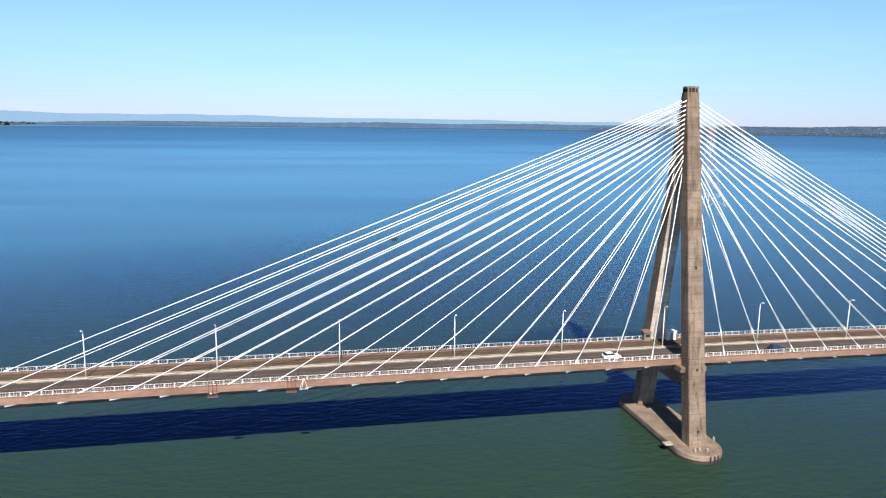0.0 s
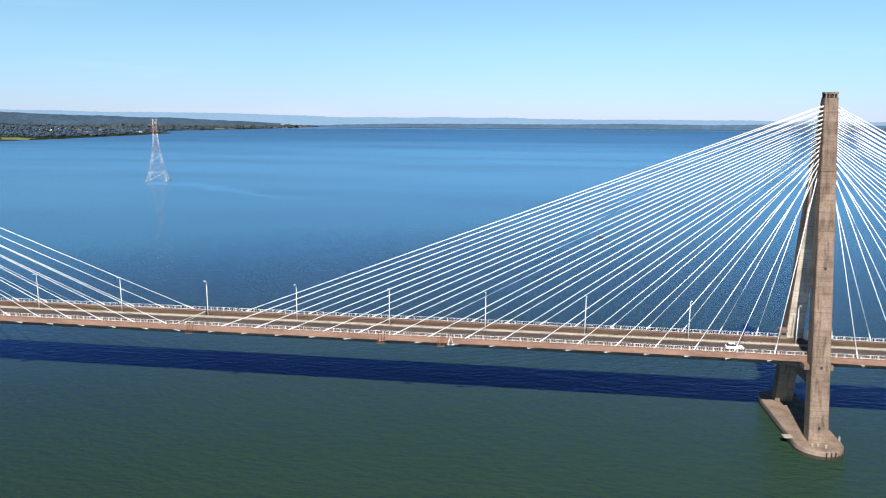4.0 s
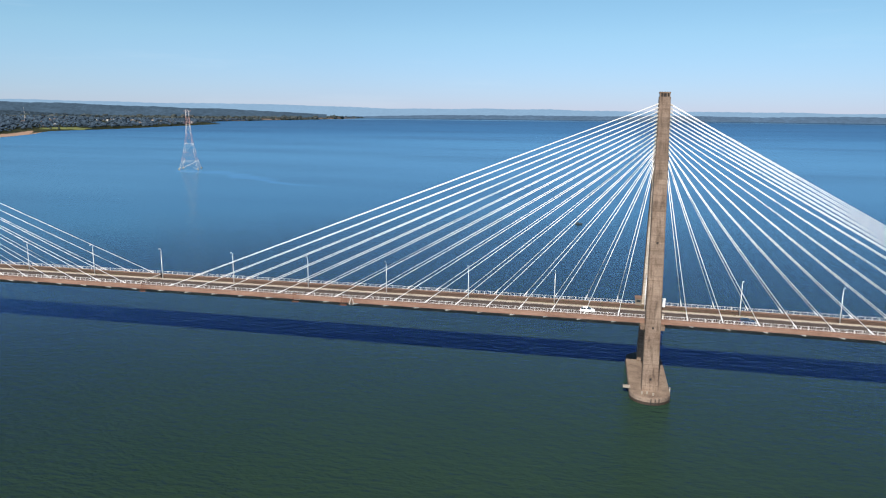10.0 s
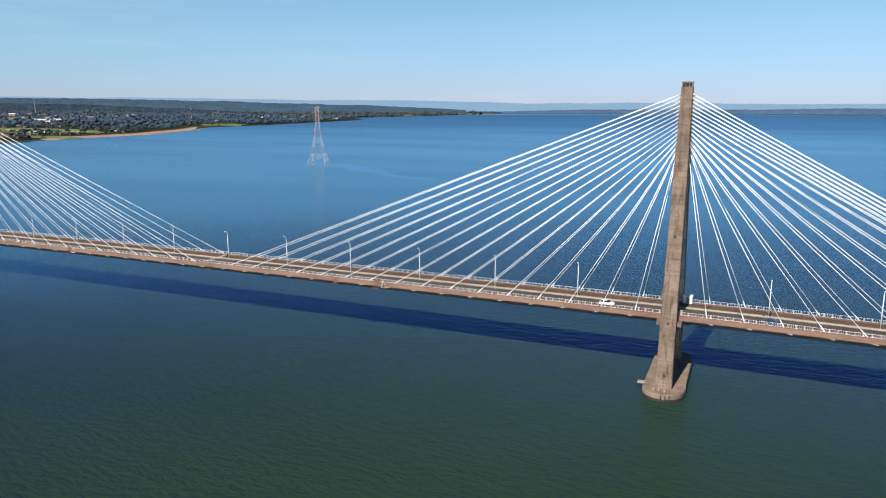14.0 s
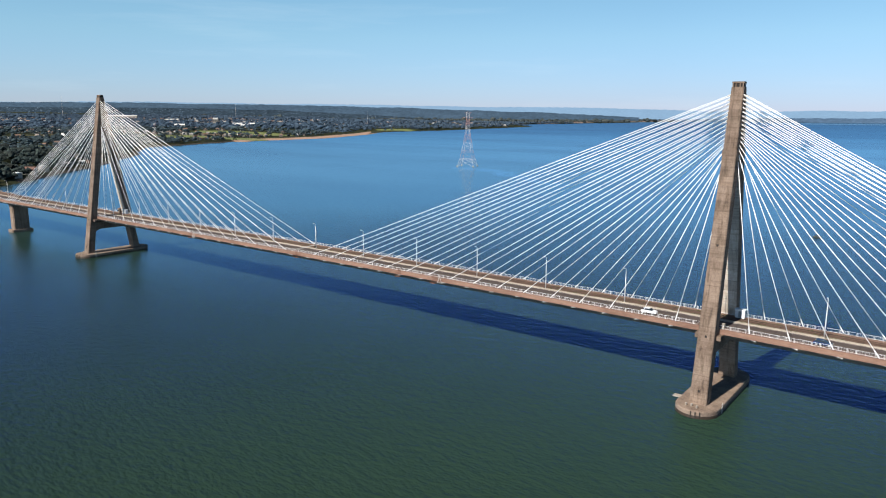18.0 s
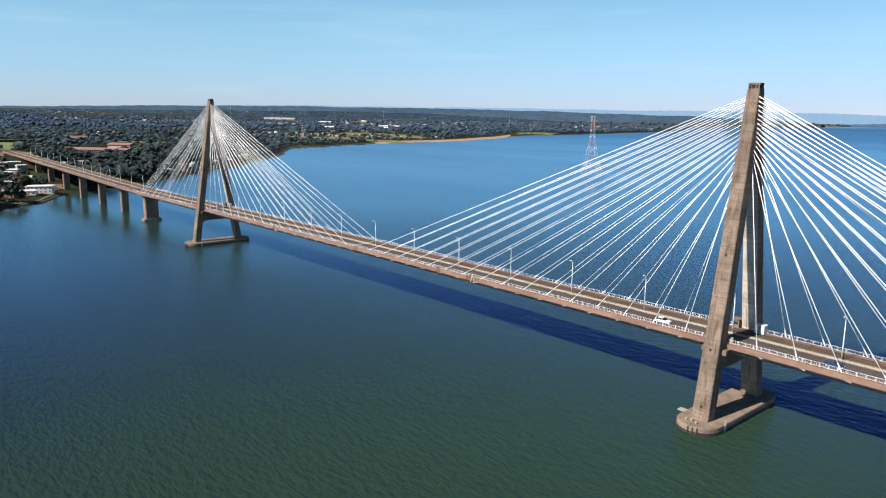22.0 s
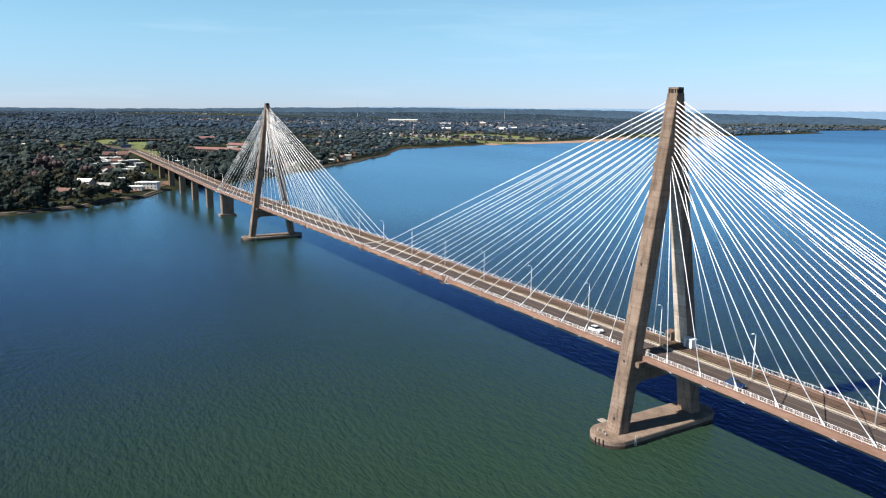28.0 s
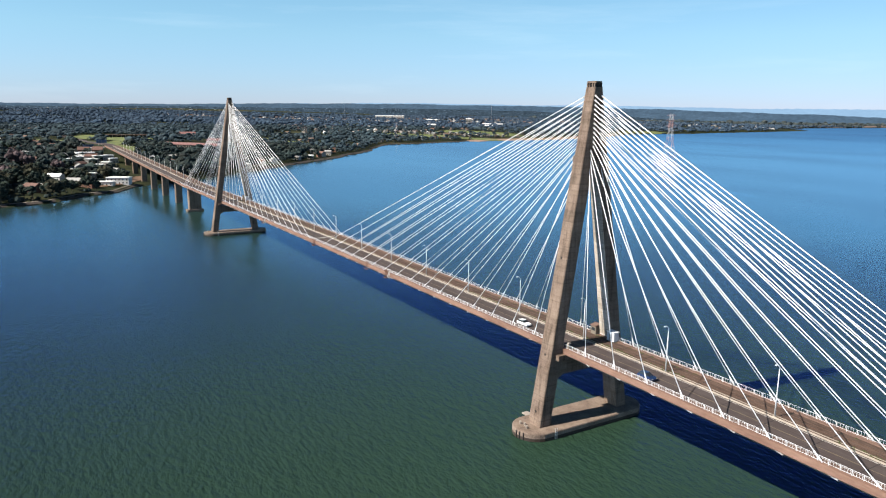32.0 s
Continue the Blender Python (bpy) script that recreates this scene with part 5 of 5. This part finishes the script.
# ------------------------------------------------------------------ lattice pylons in the river
def lattice(owner, z0, z1, w0, w1, r, mat):
    """One painted stage of a lattice tower: corner legs, crossed braces and a belt of struts, each a bar of its own."""
    cs = lambda w, z: [Vector((a * w, b * w, z)) for a, b in ((-1, -1), (1, -1), (1, 1), (-1, 1))]
    n = max(1, int(round((z1 - z0) / (1.7 * (w0 + w1)))))
    for i in range(n):
        za, zb = z0 + (z1 - z0) * i / n, z0 + (z1 - z0) * (i + 1) / n
        wa, wb = w0 + (w1 - w0) * i / n, w0 + (w1 - w0) * (i + 1) / n
        A, B = cs(wa, za), cs(wb, zb)
        for k in range(4):
            part("corner_leg", tube(A[k], B[k], r, n=4), mat, owner)
            part("brace", tube(A[k], B[(k + 1) % 4], r * 0.6, n=4), mat, owner)
            part("brace", tube(A[(k + 1) % 4], B[k], r * 0.6, n=4), mat, owner)
            part("strut", tube(B[k], B[(k + 1) % 4], r * 0.6, n=4), mat, owner)


def power_pylon(x, y, h, turn, r=0.17, z=WZ, kind_label="tall red and white lattice pylon standing in the river"):
    t = thing("power_pylon", (x, y, z), kind_label, "power pylon", "power line pylons")
    t.rotation_euler = (0, 0, radians(turn))
    cuts = [0, 0.14, 0.29, 0.44, 0.6, 0.76, 0.9, 1.0]
    wide = [0.155, 0.118, 0.088, 0.062, 0.042, 0.03, 0.026, 0.026]
    for i in range(7):
        lattice(t, h * cuts[i], h * cuts[i + 1], h * wide[i], h * wide[i + 1], r * (1.7 if i == 0 else 1.0), M_PALE if i % 2 == 0 else M_RED)
    for f in (0.8, 0.9, 0.985):
        s = 0.085 * h * (1.15 - 0.25 * (f > 0.95))
        part("crossarm", join(tube((-s, 0, h * f), (s, 0, h * f), r * 0.8, n=4), tube((-s, 0, h * f), (0, 0, h * (f + 0.03)), r * 0.6, n=4), tube((s, 0, h * f), (0, 0, h * (f + 0.03)), r * 0.6, n=4),
                              tube((-s, 0, h * f), (0, 0.026 * h, h * f), r * 0.5, n=4), tube((s, 0, h * f), (0, 0.026 * h, h * f), r * 0.5, n=4)), M_RED, t)
    for a, b in ((-1, -1), (1, -1), (1, 1), (-1, 1)):
        w = h * 0.155
        part("foundation", tube((a * w, b * w, -3), (a * w, b * w, 1.6), 1.2, 1.1, 10), M_BARRIER, t, "pale concrete foundation drum")
    return t


power_pylon(-564, 672, 79.5, 20, 0.13)
power_pylon(303, 469.6, 81, 20, 0.13)
power_pylon(-1512, 735, 46, 30, 0.08, ground_z(-1512, 735), "grey lattice pylon standing on the far shore")
for x, y, h in ((-3650, 2550, 90), (-2350, 2350, 62), (-4600, 1950, 130)):
    X, Y, Z, k = squash(np.array([x]), np.array([y]), np.array([ground_z(x, y)]))
    t = thing("radio_mast", (float(X[0]), float(Y[0]), float(Z[0])), "thin pale steel radio mast over the town", "radio mast", "town masts")
    part("mast", tube((0, 0, -1), (0, 0, h * float(k[0])), 0.5, 0.28, 4), M_PALE, t)
    part("antenna", tube((0, 0, h * float(k[0])), (0, 0, h * float(k[0]) + 8), 0.16, 0.1, 6), M_PALE, t)

# ------------------------------------------------------------------ small fishing boat
M_BOAT = varied("dark_boat_paint", (0.03, 0.035, 0.04), (0.07, 0.075, 0.08), 1.0, 0.7)
boat = thing("fishing_boat", (-28, 311, WZ), "small dark moored fishing boat on the open river", "boat")
hull = [[(x * 0.7, -w, z1), (x * 0.7, -w * 0.6, z0), (x * 0.7, w * 0.6, z0), (x * 0.7, w, z1)] for x, w, z0, z1 in ((-3.6, 0.9, -0.2, 0.75), (-1, 1.15, -0.3, 0.65), (1.8, 1.0, -0.25, 0.75), (3.6, 0.12, 0.2, 1.05))]
part("hull", loft(hull), M_BOAT, boat)
part("cabin", box(-1.4, -0.1, -0.6, 0.6, 0.6, 1.5, 0.12), M_BOAT, boat)
boat2 = thing("fishing_boat", (-505, -172, WZ), "small dark moored boat near the bank", "boat")
part("hull", loft(hull), M_BOAT, boat2)
part("cabin", box(-1.4, 0.0, -0.6, 0.6, 0.6, 1.5, 0.12), M_WALL, boat2)

# ------------------------------------------------------------------ deck fittings
def edge_platform(x, white):
    t = thing("maintenance_platform", (x, EDGE_N, deck_z(x)), "rusty steel maintenance platform hung on the deck edge", "platform", "edge platforms")
    for a in (-0.8, 0.0, 0.8):
        part("hanger", join(tube((a, -0.1, 0.7), (a, -0.1, -1.9), 0.09, n=6), tube((a, -0.1, -1.9), (a, -1.0, -1.9), 0.08, n=6), tube((a, -1.0, -1.9), (a, -1.0, -0.6), 0.06, n=6)), M_RUST, t)
    part("grating", box(-1.1, 1.1, -1.1, -0.05, -2.0, -1.9), M_RUST, t)
    part("top_rail", tube((-1.1, -0.1, 0.7), (1.1, -0.1, 0.7), 0.08, n=6), M_RUST, t)
    if white:
        part("pale_frame", join(tube((1.7, -0.3, -1.6), (2.6, -0.3, 0.9), 0.08, n=6), tube((3.5, -0.3, -1.6), (2.6, -0.3, 0.9), 0.08, n=6), tube((1.7, -0.3, -1.6), (3.5, -0.3, -1.6), 0.08, n=6), tube((2.1, -0.9, -1.6), (2.6, -0.3, 0.9), 0.1, n=6)), M_SOCKET, t, "pale triangular steel frame")


edge_platform(-110.9, False)
edge_platform(-94.6, True)
edge_platform(-166.0, False)
edge_platform(-240.0, True)
brace = thing("barrier_brace", (-166, 2.3, deck_z(-166)), "rusty diagonal guy bracing the midspan lamp", "brace")
part("guy_bar", join(tube((0, 0, 1.6), (-4.6, -8.6, 0.2), 0.09, n=6), tube((0, 0, 1.6), (-2.6, -8.6, 0.2), 0.07, n=6)), M_SOCKET, brace)
part("clamp", box(-0.3, 0.3, -0.3, 0.3, 0.4, 1.9, 0.08), M_DARK, brace)

for tx in (0.0, -SPAN):
    hut = thing("equipment_cabin", (tx + 3.5, 7.6, deck_z(tx) + 0.02), "white equipment cabin beside the tower leg", "cabin", "tower cabins")
    part("wall", box(-1.3, 1.3, -0.85, 0.85, 0, 2.3, 0.06), M_WHITE, hut)
    part("roof", box(-1.45, 1.45, -1.0, 1.0, 2.3, 2.45), M_WHITE, hut)
    part("door", box(-0.4, 0.4, -0.89, -0.85, 0.1, 2.0), M_TIN, hut)
    hut = thing("watch_hut", (tx - 3.2, 7.9, deck_z(tx) + 0.02), "small brown hut with a pale roof beside the tower leg", "hut", "tower huts")
    part("wall", box(-0.95, 0.95, -0.8, 0.8, 0, 2.2, 0.06), M_SOFFIT, hut)
    part("roof", loft([[(-1.1, -1.0, 2.2), (1.05, -1.0, 2.2), (1.05, 1.0, 2.2), (-1.1, 1.0, 2.2)], [(-1.1, -1.0, 2.35), (1.05, -1.0, 2.35), (1.05, 1.0, 2.75), (-1.1, 1.0, 2.75)]]), M_WALK, hut)
    part("window", box(-0.6, 0.6, -0.84, -0.8, 1.0, 1.8), M_GLASS, hut)
    for side, y in ((-1, EDGE_N + 1.2), (1, EDGE_F - 1.2)):
        post = thing("gate_post", (tx + 3.0, y, deck_z(tx)), "square concrete end post of the railing", "post", "railing end posts")
        part("shaft", box(-0.3, 0.3, -0.3, 0.3, 0, 1.4, 0.06), M_BARRIER, post)
        part("cap", box(-0.38, 0.38, -0.38, 0.38, 1.4, 1.52, 0.05), M_BARRIER, post)

# ------------------------------------------------------------------ cars
M_CARW = material("white_car_paint", (0.78, 0.79, 0.8), 0.25, 0, 0.6)
M_CARB = material("dark_blue_car_paint", (0.012, 0.03, 0.085), 0.25, 0, 0.6)
M_TYRE = material("tyre_rubber", (0.02, 0.02, 0.02), 0.85)
M_RIM = material("alloy_rim", (0.5, 0.5, 0.52), 0.35, 0.8)
M_LAMPR = material("red_lamp_glass", (0.35, 0.02, 0.02), 0.2)


def car(x, y, turn, paint, label):
    t = thing("car", (x, y, deck_z(x) - 0.125), label, "car", "cars on the bridge")
    t.rotation_euler = (0, 0, radians(turn))
    side = [(-2.15, 0.35), (-2.2, 0.75), (-2.05, 0.98), (1.05, 1.02), (2.0, 0.86), (2.2, 0.6), (2.15, 0.35)]
    body = part("body", loft([[(a, w, z if abs(w) < 0.85 else z * 0.97) for a, z in side] for w in (-0.88, -0.84, 0.84, 0.88)]), paint, t)
    roof = [(-1.95, 0.98), (-1.55, 1.45), (0.15, 1.5), (1.0, 1.02)]
    part("cabin", loft([[(a, s * (0.82 if z < 1.1 else 0.66), z) for a, z in roof] for s in (-1, 1)]), M_GLASS, t, "dark tinted cabin glass")
    part("roof", loft([[(-1.5, w, 1.46), (0.1, w, 1.505), (0.1, w, 1.54), (-1.5, w, 1.5)] for w in (-0.67, 0.67)]), paint, t)
    for a in (-1.35, 1.38):
        for w in (-0.84, 0.84):
            wheel = part("wheel", tube((a, w - 0.1, 0.33), (a, w + 0.1, 0.33), 0.33, n=14), M_TYRE, t)
            part("rim", tube((a, w - 0.115, 0.33), (a, w + 0.115, 0.33), 0.2, n=10), M_RIM, wheel)
    for w in (-0.62, 0.62):
        part("headlight", box(2.08, 2.2, w - 0.18, w + 0.18, 0.62, 0.78), M_LINE, t)
        part("tail_light", box(-2.22, -2.15, w - 0.18, w + 0.18, 0.72, 0.88), M_LAMPR, t)
    return t


car(-18.6, -4.0, 0, M_CARW, "white hatchback driving along the bridge road")
car(26.6, -4.6, 0, M_CARB, "dark blue hatchback driving along the bridge road")
